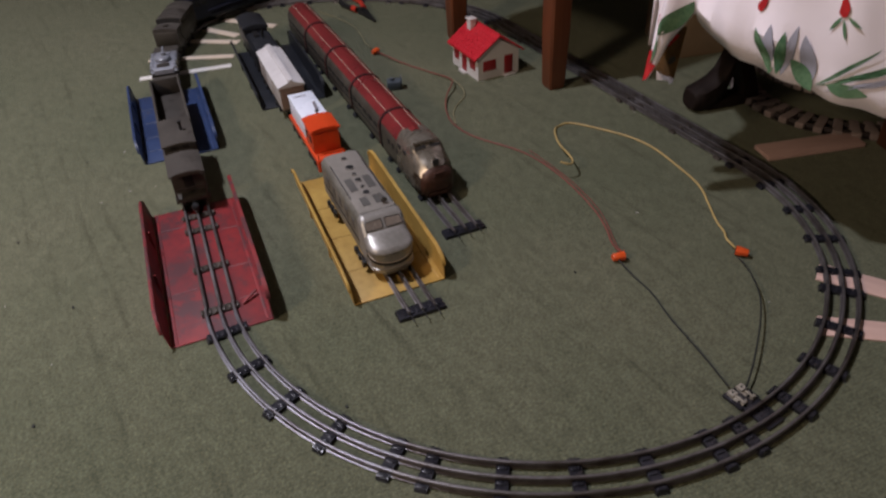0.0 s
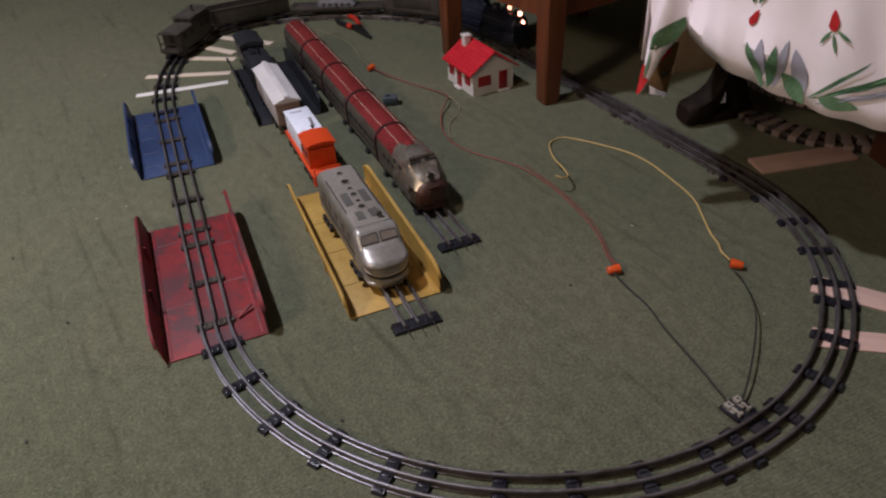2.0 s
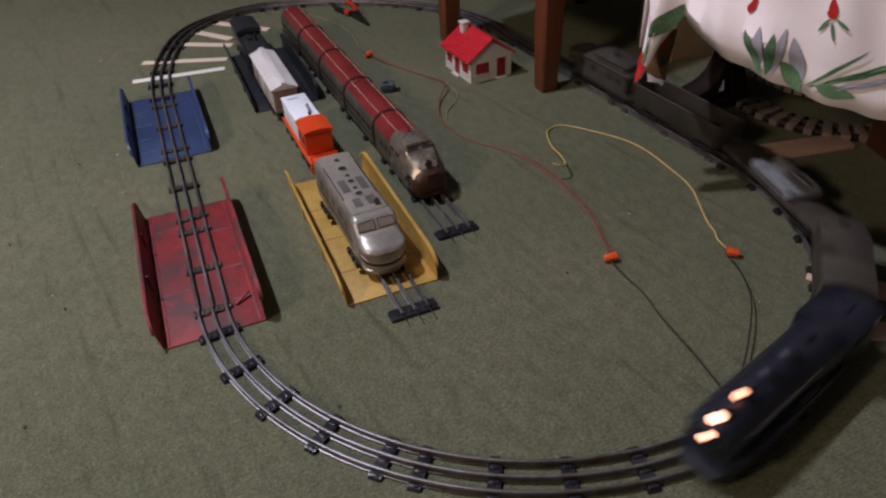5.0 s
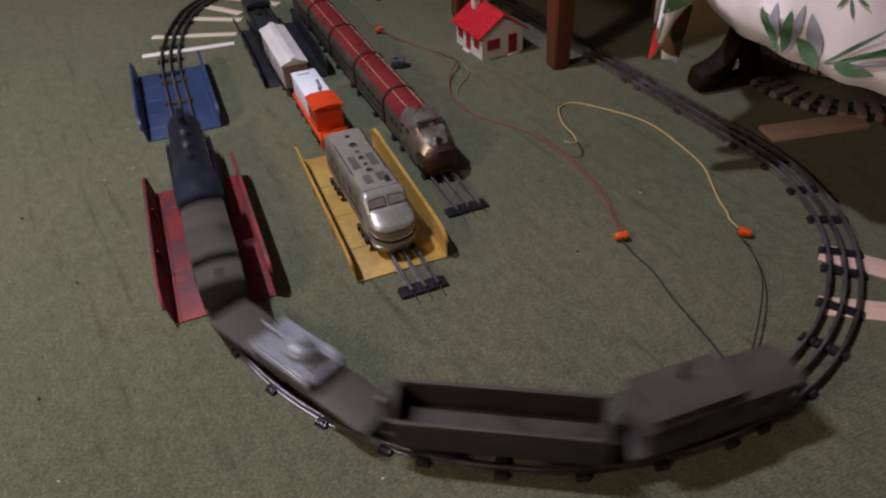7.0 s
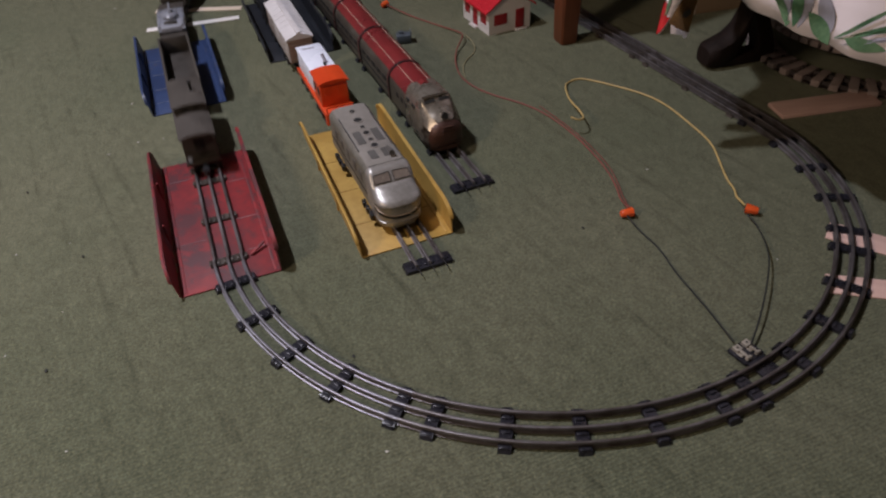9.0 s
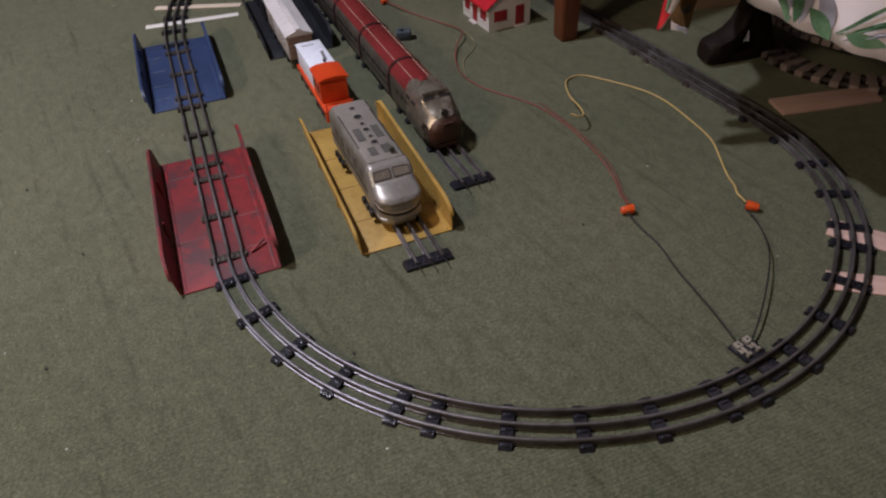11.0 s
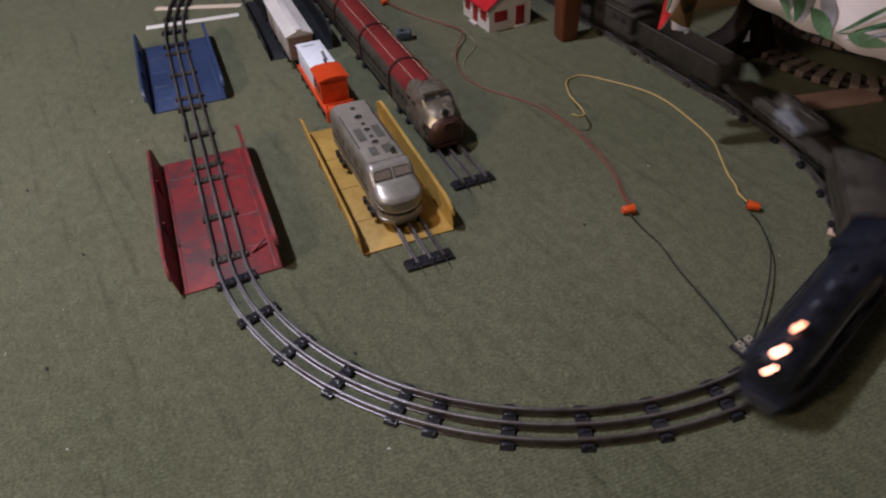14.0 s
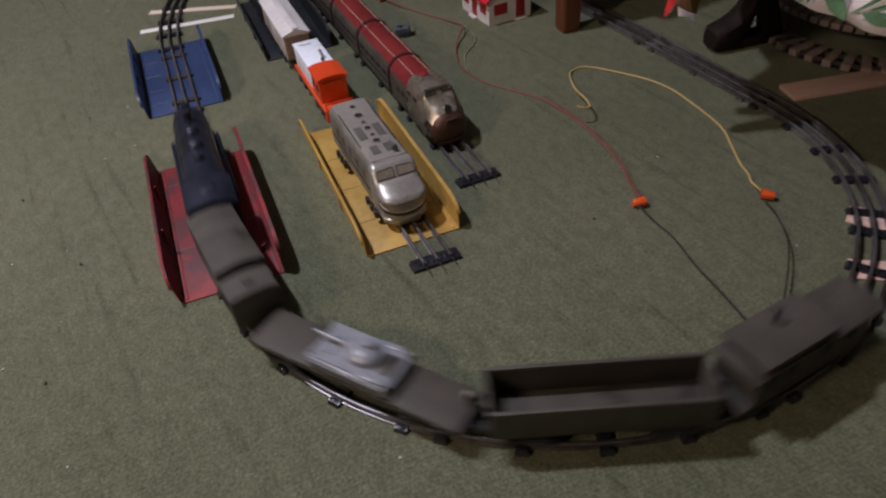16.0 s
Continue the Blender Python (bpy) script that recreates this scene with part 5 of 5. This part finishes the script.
    along = max(0.0, min(1.0, (theta - 191.2) / 1.5)) * max(0.0, min(1.0, (216 - theta) / 12))
    r += 0.013 * along * math.exp(-((z - 0.262 + 0.0004 * (theta - 191)) / 0.02) ** 2) - 0.006 * along * math.exp(-((z - 0.225) / 0.02) ** 2)
    r += 0.006 * math.sin(theta * 0.9 + z * 30) * math.sin(z * 22 + theta * 0.15) * u
    return Vector((TABLE[0] + r * math.cos(radians(theta)), TABLE[1] + r * math.sin(radians(theta)), z))


def tablecloth():
    t = thing("tablecloth", "white cotton tablecloth printed with red rosebuds and green leaves", "tablecloth")
    bm = bmesh.new()
    nt, nu = 720, 22
    grid = [[bm.verts.new(cloth_at(360 * i / nt, j / nu)) for j in range(nu + 1)] for i in range(nt)]
    mid = bm.verts.new((TABLE[0], TABLE[1], 0.742))
    for i in range(nt):
        a, b = grid[i], grid[(i + 1) % nt]
        for j in range(nu):
            bm.faces.new((a[j], b[j], b[j + 1], a[j + 1]))
        bm.faces.new((mid, b[0], a[0]))
    bmesh.ops.recalc_face_normals(bm, faces=bm.faces)
    c = part("cloth", bm, CLOTH, t)
    mod = c.modifiers.new("thickness", "SOLIDIFY")
    mod.thickness, mod.offset = 0.0012, -1
    return t


tcloth = tablecloth()
# unseen soft-folded sheet added behind the hanging corner, shading the floor under the table
drop = bmesh.new()
sheet = [[drop.verts.new((0.283 + 0.72 * k / 48 + 0.008 * math.sin(k * 0.9) * j / 8, 0.118 + 0.695 * k / 48 - 0.008 * math.sin(k * 0.9) * j / 8, 0.735 - (0.545 + 0.008 * math.sin(k * 0.5)) * j / 8)) for j in range(9)] for k in range(37)]
for p, q in zip(sheet, sheet[1:]):
    for j in range(8):
        drop.faces.new((p[j], q[j], q[j + 1], p[j + 1]))
part("far_drop", drop, CLOTH, tcloth).modifiers.new("thickness", "SOLIDIFY").thickness = 0.0012


def print_patch(name, material, outline, theta0, z0, turn=0.0, lift=0.0012):
    """A flat printed shape laid on the cloth: outline in metres round (theta0, z0)."""
    bm = bmesh.new()
    c, s = math.cos(radians(turn)), math.sin(radians(turn))

    def put(a, b):
        x, y = a * c - b * s, a * s + b * c
        th = theta0 + math.degrees(x / 0.56)
        u = (0.742 - (z0 + y)) / (0.742 - cloth_hem(th)[0])
        p = cloth_at(th, min(1.0, u))
        out = Vector((math.cos(radians(th)), math.sin(radians(th)), 0))
        return p + out * lift

    n = len(outline)
    cx, cy = sum(p[0] for p in outline) / n, sum(p[1] for p in outline) / n
    rings = [[bm.verts.new(put(cx + (x - cx) * k, cy + (y - cy) * k)) for x, y in outline] for k in (1.0, 0.66, 0.33)]
    mid = bm.verts.new(put(cx, cy))
    for r0, r1 in zip(rings, rings[1:]):
        for i in range(n):
            bm.faces.new((r0[i], r0[(i + 1) % n], r1[(i + 1) % n], r1[i]))
    for i in range(n):
        bm.faces.new((rings[-1][i], rings[-1][(i + 1) % n], mid))
    bmesh.ops.recalc_face_normals(bm, faces=bm.faces)
    return part(name, bm, material, tcloth)


def leaf(length, width, n=9):
    up = [(width * math.sin(math.pi * k / n) ** 0.8 * (1 - 0.25 * k / n), length * k / n) for k in range(n + 1)]
    return up + [(-x * 0.8, y) for x, y in up[-2:0:-1]]


def bud(w, h, n=18):
    out = []
    for k in range(n):
        a = 2 * math.pi * k / n
        y = 0.5 - 0.5 * math.cos(a)
        out.append((0.5 * w * math.sin(a) * (1.15 - 0.75 * y) * (1 + 0.12 * math.sin(5 * a)), h * y))
    return out


for nm, m, shape, th, z, turn in (
        ("rosebud", PRINTRED, bud(0.013, 0.023), 202.62, 0.287, -24), ("rosebud", PRINTRED, bud(0.014, 0.026), 213.27, 0.297, 10),
        ("bud_leaf", PRINTGREEN, leaf(0.026, 0.004), 203.18, 0.315, -25), ("bud_leaf", PRINTGREEN, leaf(0.016, 0.004), 202.43, 0.315, 10),
        ("bud_leaf", PRINTGREEN, leaf(0.022, 0.003), 213.77, 0.299, -120), ("bud_leaf", PRINTGREEN, leaf(0.026, 0.0025), 213.34, 0.295, -160), ("bud_leaf", PRINTGREEN, leaf(0.02, 0.003), 213.09, 0.297, 150),
        ("leaf_shadow", PRINTGREY, leaf(0.058, 0.010), 205.9, 0.219, 8), ("leaf_shadow", PRINTGREY, leaf(0.064, 0.008), 207.9, 0.215, -4), ("leaf_shadow", PRINTGREY, leaf(0.066, 0.013), 211.6, 0.207, 18),
        ("stem_shadow", PRINTGREY, leaf(0.17, 0.005), 213.52, 0.206, -72),
        ("leaf", PRINTGREEN, leaf(0.062, 0.0105), 206.3, 0.214, 30), ("leaf", PRINTGREEN, leaf(0.056, 0.0085), 207.3, 0.215, 2), ("leaf", PRINTGREEN, leaf(0.05, 0.012), 212.0, 0.200, 42),
        ("leaf", PRINTGREEN, leaf(0.05, 0.01), 213.69, 0.215, -100), ("stem", PRINTGREEN, leaf(0.085, 0.0035), 212.30, 0.210, -48), ("stem", PRINTGREEN, leaf(0.2, 0.006), 212.48, 0.210, -66),
        ("leaf", PRINTGREEN, leaf(0.012, 0.002), 206.10, 0.212, -30),
        ("rosebud", PRINTRED, bud(0.008, 0.018), 187.7, 0.232, 0), ("leaf", PRINTGREEN, leaf(0.055, 0.013), 188.4, 0.220, -28), ("leaf", PRINTGREEN, leaf(0.05, 0.005), 188.0, 0.175, -6),
        ("leaf", PRINTGREEN, leaf(0.05, 0.012), 224.83, 0.254, -40), ("rosebud", PRINTRED, bud(0.026, 0.045), 223.97, 0.341, 20), ("leaf_shadow", PRINTGREY, leaf(0.05, 0.006), 191.62, 0.291, 10),
        ("rose", PRINTRED, bud(0.036, 0.046), 187.6, 0.148, 8)):
    print_patch(nm, m, shape, th, z, turn, 0.0024 if "shadow" in nm else 0.0032)


def hanging_corner():
    """The turned-in corner of the cloth: its inner side with shade painted brown, a rose showing through and a white
    hem tip.
    """
    o, side, away = Vector((0.303, 0.128, 0)), Vector((0.78, -0.62, 0)), Vector((0.62, 0.78, 0))

    def sheet(outline, back):
        bm = bmesh.new()
        rings = [[o + side * u + away * (back + d + 25 * (u - 0.02) ** 2) + Vector((0, 0, z)) for u, z in outline] for d in (0.0, 0.001)]
        return loft(bm, rings)

    c = part("turned_corner", sheet(((-0.004, 0.215), (0.046, 0.208), (0.044, 0.19), (0.0385, 0.125), (0.025, 0.131), (0.009, 0.138), (-0.002, 0.152)), 0.0), SHADEBROWN, tcloth, "brown printed inner side of the cloth corner, its shade painted in")
    part("hem_tip", sheet(((0.009, 0.139), (0.024, 0.132), (0.0385, 0.126), (0.037, 0.119), (0.032, 0.119), (0.0295, 0.124), (0.011, 0.125)), -0.0015), CLOTH, c, "white hem tip")
    part("rose_back", sheet(((0.014, 0.208), (0.03, 0.205), (0.036, 0.198), (0.024, 0.184), (0.013, 0.178)), -0.002), PRINTRED, c)
    part("leaf_spot", sheet(((0.026, 0.163), (0.034, 0.166), (0.037, 0.158), (0.03, 0.152), (0.024, 0.155)), -0.002), OLIVE_DARK, c)


hanging_corner()
# the cloth's size and place over the table top
for o in tcloth.children_recursive:
    o.data.transform(Matrix.Translation((-0.0365, -0.0684, 0.0555)) @ Matrix.Scale(0.91, 4))


# ---- wires and small things on the carpet ----
def heights(points, z=0.0016):
    return [(x, y, z + (0.0 if len(p) < 3 else p[2])) for p in points for x, y in [p[:2]]]


w = thing("red_wire", "red insulated wire lying loosely on the carpet", "wire")
tube("insulation", heights(((0.024, 0.757, 0.004), (0.04, 0.7, 0.006), (0.06, 0.667), (0.097, 0.592), (0.119, 0.53, 0.006), (0.105, 0.495, 0.012), (0.075, 0.462, 0.004), (0.05, 0.40), (0.044, 0.342), (0.06, 0.282), (0.115, 0.205), (0.133, 0.112), (0.13, 0.0), (0.116, -0.06), (0.102, -0.092), (0.098, -0.118, 0.006))), 0.0015, WIRE_RED, w)
w = thing("red_wire", "thin red wire running along the thicker red one", "wire")
tube("insulation", heights(((0.125, 0.2), (0.139, 0.112), (0.137, 0.0), (0.122, -0.055), (0.108, -0.09), (0.1, -0.118, 0.006))), 0.0009, WIRE_RED, w)
w = thing("thin_tan_wire", "thin tan wire trailing across the carpet", "wire")
tube("insulation", heights(((-0.02, 1.1), (0.007, 1.037), (0.03, 0.96), (0.029, 0.878), (0.018, 0.81), (0.026, 0.757, 0.005))), 0.0009, WIRE_TAN, w)
w = thing("dark_wire", "loose loop of thin dark wire beside the red one", "wire")
tube("insulation", heights(((0.119, 0.527, 0.006), (0.128, 0.5), (0.115, 0.45), (0.078, 0.42), (0.058, 0.385), (0.05, 0.35))), 0.0009, WIRE_TAN, w)
w = thing("yellow_wire", "yellow insulated wire with a raised end curving across carpet", "wire")
tube("insulation", heights(((0.127, 0.1, 0.0294), (0.133, 0.094, 0.0274), (0.14, 0.094, 0.0244), (0.149, 0.097, 0.0219), (0.157, 0.11, 0.0194), (0.166, 0.141, 0.0144), (0.17, 0.165, 0.0104), (0.177, 0.192, 0.0064), (0.192, 0.23, 0.0024), (0.203, 0.249, 0.0014), (0.216, 0.257), (0.234, 0.261), (0.25, 0.249), (0.28, 0.207), (0.309, 0.16), (0.321, 0.112), (0.319, 0.05), (0.314, -0.02), (0.291, -0.067), (0.269, -0.113), (0.262, -0.138, 0.002), (0.253, -0.152, 0.001), (0.249, -0.168, 0.004), (0.243, -0.182, 0.008))), 0.0016, WIRE_YELLOW, w)
w = thing("black_wire", "black insulated wire running to the track clip", "wire", group="feed wires")
tube("insulation", heights(((0.086, -0.132, 0.008), (0.087, -0.145, 0.005), (0.088, -0.167, 0.002), (0.092, -0.203, 0.001), (0.082, -0.248, 0.002), (0.079, -0.292, 0.003), (0.074, -0.340, 0.005), (0.068, -0.376, 0.007)), 0.0), 0.0011, WIRE_BLACK, w)
w = thing("black_wire", "black insulated wire running to the track clip", "wire", group="feed wires")
tube("insulation", heights(((0.234, -0.196, 0.008), (0.235, -0.209, 0.006), (0.225, -0.235, 0.007), (0.205, -0.272, 0.010), (0.174, -0.307, 0.012), (0.128, -0.350, 0.012), (0.092, -0.380, 0.009), (0.079, -0.388, 0.007)), 0.0), 0.0011, WIRE_BLACK, w)


def wire_nut(x, y, turn):
    t = thing("wire_nut", "orange plastic wire connector joining two wires", "wire connector", pose(x, y, 0.0075, 0, 0, turn), group="wire connectors")
    b = bmesh.new()
    loft(b, [[(u, r * math.cos(a) * (1 + 0.08 * (k % 2)), r * math.sin(a) * (1 + 0.08 * (k % 2))) for k, a in enumerate([2 * math.pi * k / 16 for k in range(16)])] for u, r in ((-0.0085, 0.0040), (-0.007, 0.0050), (0.003, 0.0060), (0.0085, 0.0064))])
    part("cap", b, NUT, t)
    part("mouth", cyl(bmesh.new(), (0.0087, 0, 0), (1, 0, 0), 0.005, 0.001, 14), HOLE, t)


wire_nut(0.0895, -0.126, -8)
wire_nut(0.2475, -0.190, 130)
wire_nut(0.022, 0.752, 30)


def small(bm, k=0.68):
    for v in bm.verts:
        v.co *= k
    return bm


def lock_on():
    t = thing("track_clip", "black fibre track clip with two nickel spring terminals", "track clip", pose(0.0735, -0.391, 0, 0, 0, 10))
    part("base", box(-0.0155, 0.0155, -0.0125, 0.0135, 0.0005, 0.0042, 0.0008), TIE, t)
    part("tongue", box(-0.0125, 0.0125, -0.046, -0.012, 0.0005, 0.0034, 0.0006), TIE, t)
    for sgn in (-1, 1):
        c = bmesh.new()
        x = sgn * 0.0072
        bx(c, x - 0.0044, x + 0.0044, -0.003, 0.011, 0.0042, 0.0052, 0.0003)
        bx(c, x - 0.0044, x + 0.0044, 0.003, 0.0112, 0.0075, 0.0085, 0.0003)
        bx(c, x - 0.0044, x - 0.0034, 0.003, 0.0112, 0.005, 0.008, 0.0002)
        bx(c, x + 0.0034, x + 0.0044, 0.003, 0.0112, 0.005, 0.008, 0.0002)
        bx(c, x - 0.0014, x + 0.0014, -0.0085, 0.004, 0.0065, 0.0078, 0.0004)
        cyl(c, (x, -0.0085, 0.0066), (1, 0, 0), 0.0022, 0.0062, 12)
        tm = part("terminal", c, NICKEL, t, "pale nickel spring clip")
        part("clip_hole", cyl(bmesh.new(), (x, 0.007, 0.0087), (0, 0, 1), 0.0014, 0.0004, 12), HOLE, tm)


lock_on()


def pliers():
    t = thing("pliers", "long-nosed pliers with red grips lying on the carpet", "pliers", pose(0.076, 1.05, 0, 0, 0, -84))
    part("jaw", loft(bmesh.new(), [[(u, -w_, 0.002), (u, w_, 0.002), (u, w_, h), (u, -w_, h)] for u, w_, h in ((0.015, 0.011, 0.013), (0.04, 0.008, 0.012), (0.1, 0.0025, 0.007))]), BLACKMETAL, t)
    part("pivot", cyl(bmesh.new(), (0.018, 0, 0.008), (0, 0, 1), 0.011, 0.014, 18), BLACKMETAL, t)
    for sgn in (-1, 1):
        bm = bmesh.new()
        loft(bm, [[(u, sgn * o + 0.0065 * math.cos(a), 0.009 + 0.0065 * math.sin(a)) for a in [2 * math.pi * k / 12 for k in range(12)]] for u, o in ((0.008, 0.007), (-0.02, 0.017), (-0.055, 0.024), (-0.085, 0.02))])
        part("grip", bm, PLIERRED if sgn > 0 else BLACKMETAL, t, "red grip" if sgn > 0 else "black grip")
        part("grip_end", cyl(bmesh.new(), (-0.002, sgn * 0.012, 0.0095), (1, -0.25 * sgn, 0), 0.0075, 0.018, 12), PLIERRED, t)


pliers()

t = thing("small_metal_box", "small blue-grey metal box with a bent bracket on the carpet", "metal box", pose(0.0, 0.558, 0, 0, 0, -15))
part("body", box(-0.014, 0.014, -0.012, 0.012, 0.0005, 0.018, 0.0012), BOXGREY, t)
part("bracket", box(0.0145, 0.0162, -0.011, 0.011, 0.001, 0.024, 0.0005), BOXGREY, t)
part("knob", cyl(bmesh.new(), (-0.004, 0, 0.0205), (0, 0, 1), 0.0045, 0.005, 12), BOXGREY, t)


def stick(p, q, width, material, label, name="wooden_strip", thick=0.0022):
    (xa, ya), (xb, yb) = p, q
    a = math.degrees(math.atan2(yb - ya, xb - xa))
    length = math.hypot(xb - xa, yb - ya)
    ob = thing(name, label, "wooden strip", pose((xa + xb) / 2, (ya + yb) / 2, 0, 0, 0, a), group="shim strips", bm=box(-length / 2, length / 2, -width / 2, width / 2, 0.0002, thick, 0.0004), material=material)
    return ob


stick((-0.488, 0.866), (-0.29, 0.846), 0.019, STICKWHITE, "white strip laid across under the track as a shim")
stick((-0.46, 0.972), (-0.276, 0.9), 0.02, PALEWOOD, "bare pale wooden strip laid under the track as a shim")
stick((-0.365, 1.055), (-0.25, 0.985), 0.022, PALEWOOD, "bare pale wooden strip laid under the track as a shim")
stick((-0.315, 1.12), (-0.245, 1.03), 0.022, PALEWOOD, "bare pale wooden strip laid under the track as a shim")
stick((-0.262, 1.17), (-0.147, 1.05), 0.022, PALEWOOD, "bare pale wooden strip laid under the track as a shim")
stick((0.314, -0.260), (0.47, -0.468), 0.038, PINKWOOD, "bare pinkish wooden strip laid under the track as a shim")
stick((0.237, -0.340), (0.453, -0.483), 0.034, PINKWOOD, "bare pinkish wooden strip laid under the track as a shim")
stick((0.466, 0.014), (0.64, -0.02), 0.046, PINKWOOD, "bare pinkish wooden board lying on the carpet", thick=0.007)


def stored_curve(cx, cy, r0, r1, a0, a1, z, n):
    t = thing("spare_curved_track", "spare curved toy track with pale ties stored under the table", "toy track", pose(cx, cy, z), group="spare track")
    for r in (r0 + 0.012, r1 - 0.012):
        rings = []
        for k in range(41):
            a = radians(a0 + (a1 - a0) * k / 40)
            rings.append([((r + u) * math.cos(a), (r + u) * math.sin(a), zz) for u, zz in ((-0.003, 0.004), (0.003, 0.004), (0.002, 0.011), (-0.002, 0.011))])
        part("rail", loft(bmesh.new(), rings), TRACKDARK, t)
    rings = []
    for k in range(41):
        a = radians(a0 + (a1 - a0) * k / 40)
        rings.append([(r * math.cos(a), r * math.sin(a), zz) for r, zz in ((r0 + 0.004, 0.0), (r1 - 0.004, 0.0), (r1 - 0.004, 0.002), (r0 + 0.004, 0.002))])
    part("roadbed", loft(bmesh.new(), rings), TRACKDARK, t)
    me = mesh_of("tie", box(r0, r1, -0.0075, 0.0075, 0.0015, 0.0125, 0.0008), TRACKPALE)
    for k in range(n):
        part("tie", me, None, t, at=pose(0, 0, 0, 0, 0, a0 + (a1 - a0) * (k + 0.5) / n))


stored_curve(0.775, 0.14, 0.155, 0.208, 140, 285, 0.0, 17)
stored_curve(0.83, 0.19, 0.14, 0.195, 140, 285, 0.03, 24)
t = thing("wooden_box", "brown wooden box under the table", "box", pose(0.75, -0.14, 0, 0, 0, -14))
part("body", box(-0.11, 0.11, -0.075, 0.075, 0.0, 0.085, 0.002), BROWNBOX, t)
part("lid", box(-0.114, 0.114, -0.079, 0.079, 0.085, 0.1, 0.002), BROWNBOX, t)
t = thing("cardboard_box", "tan cardboard box with a pale edge under the table", "box", pose(0.74, 0.47, 0, 0, 0, -8))
part("body", box(-0.13, 0.13, -0.08, 0.08, 0.0, 0.14, 0.002), CARDBOARD, t)
part("edge_tape", box(-0.134, -0.1305, -0.08, -0.068, 0.0, 0.14), PALEWOOD, t)
# specks of lint and crumbs
random.seed(4)
lint = bmesh.new()
for _ in range(60):
    cx, cy, a = random.uniform(-1.0, 0.5), random.uniform(-0.6, 1.2), random.uniform(0, 180)
    r = bmesh.ops.create_icosphere(lint, subdivisions=1, radius=random.uniform(0.0006, 0.0014))
    bmesh.ops.scale(lint, vec=(1, random.uniform(1, 3.0), 0.6), verts=r["verts"])
    bmesh.ops.rotate(lint, verts=r["verts"], cent=(0, 0, 0), matrix=Matrix.Rotation(radians(a), 3, "Z"))
    bmesh.ops.translate(lint, vec=(cx, cy, 0.001), verts=r["verts"])
tagged(new("carpet_lint", mesh_of("carpet_lint", lint, LINT)), "scattered specks of pale lint on the carpet", "lint", kind="stuff")
crumb = bmesh.new()
for cx, cy in ((0.023, -0.123), (-0.62, 0.1), (-0.7, 0.3), (-0.66, -0.1), (-0.5, -0.35), (-0.2, 0.02), (-0.33, -0.22), (-0.75, 0.02), (-0.6, 0.52)):
    r = bmesh.ops.create_icosphere(crumb, subdivisions=1, radius=0.0018)
    bmesh.ops.scale(crumb, vec=(1, 1.8, 0.7), verts=r["verts"])
    bmesh.ops.translate(crumb, vec=(cx, cy, 0.0012), verts=r["verts"])
tagged(new("carpet_crumbs", mesh_of("carpet_crumbs", crumb, HOLE)), "scattered dark crumbs on the carpet", "crumb", kind="stuff")



# ---- keyed motion ----
def motions():
    """The train runs round the loop; every car rides on its two trucks, the engine on its drivers."""
    tail = ((0.0, 0.260), (0.3, 0.370), (0.6, 0.495), (1.2, 0.770), (1.5, 0.895), (1.8, 0.985), (2.1, 1.065), (2.4, 1.165), (2.7, 1.285), (3.2, 1.525), (4.4, 2.115), (5.5, 2.711), (6.2, 3.065),
            (6.6, 3.272), (7.1, 3.530), (7.6, 3.815), (8.2, 4.120), (8.5, 4.250), (9.0, 4.470), (9.6, 4.725), (10.2, 4.980), (10.8, LAP + 0.945), (11.3, LAP + 1.112), (12.1, LAP + 1.392), (12.5, LAP + 1.604),
            (13.0, LAP + 1.885), (14.0, LAP + 2.390), (14.5, LAP + 2.645), (15.0, LAP + 2.898), (15.5, LAP + 3.158), (16.0, LAP + 3.402))
    tt = np.array([a for a, b in tail])
    ss = np.array([b for a, b in tail])
    slope = np.gradient(ss, tt)

    def run(t):
        k = min(max(int(np.searchsorted(tt, t)) - 1, 0), len(tt) - 2)
        h = tt[k + 1] - tt[k]
        u = (t - tt[k]) / h
        return ((1 + 2 * u) * (1 - u) ** 2 * ss[k] + u * (1 - u) ** 2 * h * slope[k] + u * u * (3 - 2 * u) * ss[k + 1] + u * u * (u - 1) * h * slope[k + 1])

    gap = 0.012
    mids, s = [], 0.0
    for ob, length, back, fore in ((cab_car, L5, 0.058, 0.058), (gond, L4, 0.068, 0.068), (flat, L3, 0.088, 0.088), (tender, L2, 0.046, 0.046), (loco, L1, 0.08, 0.03)):
        mids.append((ob, s + length / 2, back, fore))
        s += length + gap
    times = [round(0.1 * k, 1) for k in range(161)]
    for ob, mid, back, fore in mids:
        rows = []
        for t in times:
            c = run(t) + mid
            (xa, ya), (xb, yb) = on_line(c - back), on_line(c + fore)
            k = back / (back + fore)
            rows.append((t, pose(xa + (xb - xa) * k, ya + (yb - ya) * k, 0, 0, 0, math.degrees(math.atan2(yb - ya, xb - xa)) - 90)))
        walk(ob, rows)
        if ob is flat:
            walk(tank, rows)


motions()
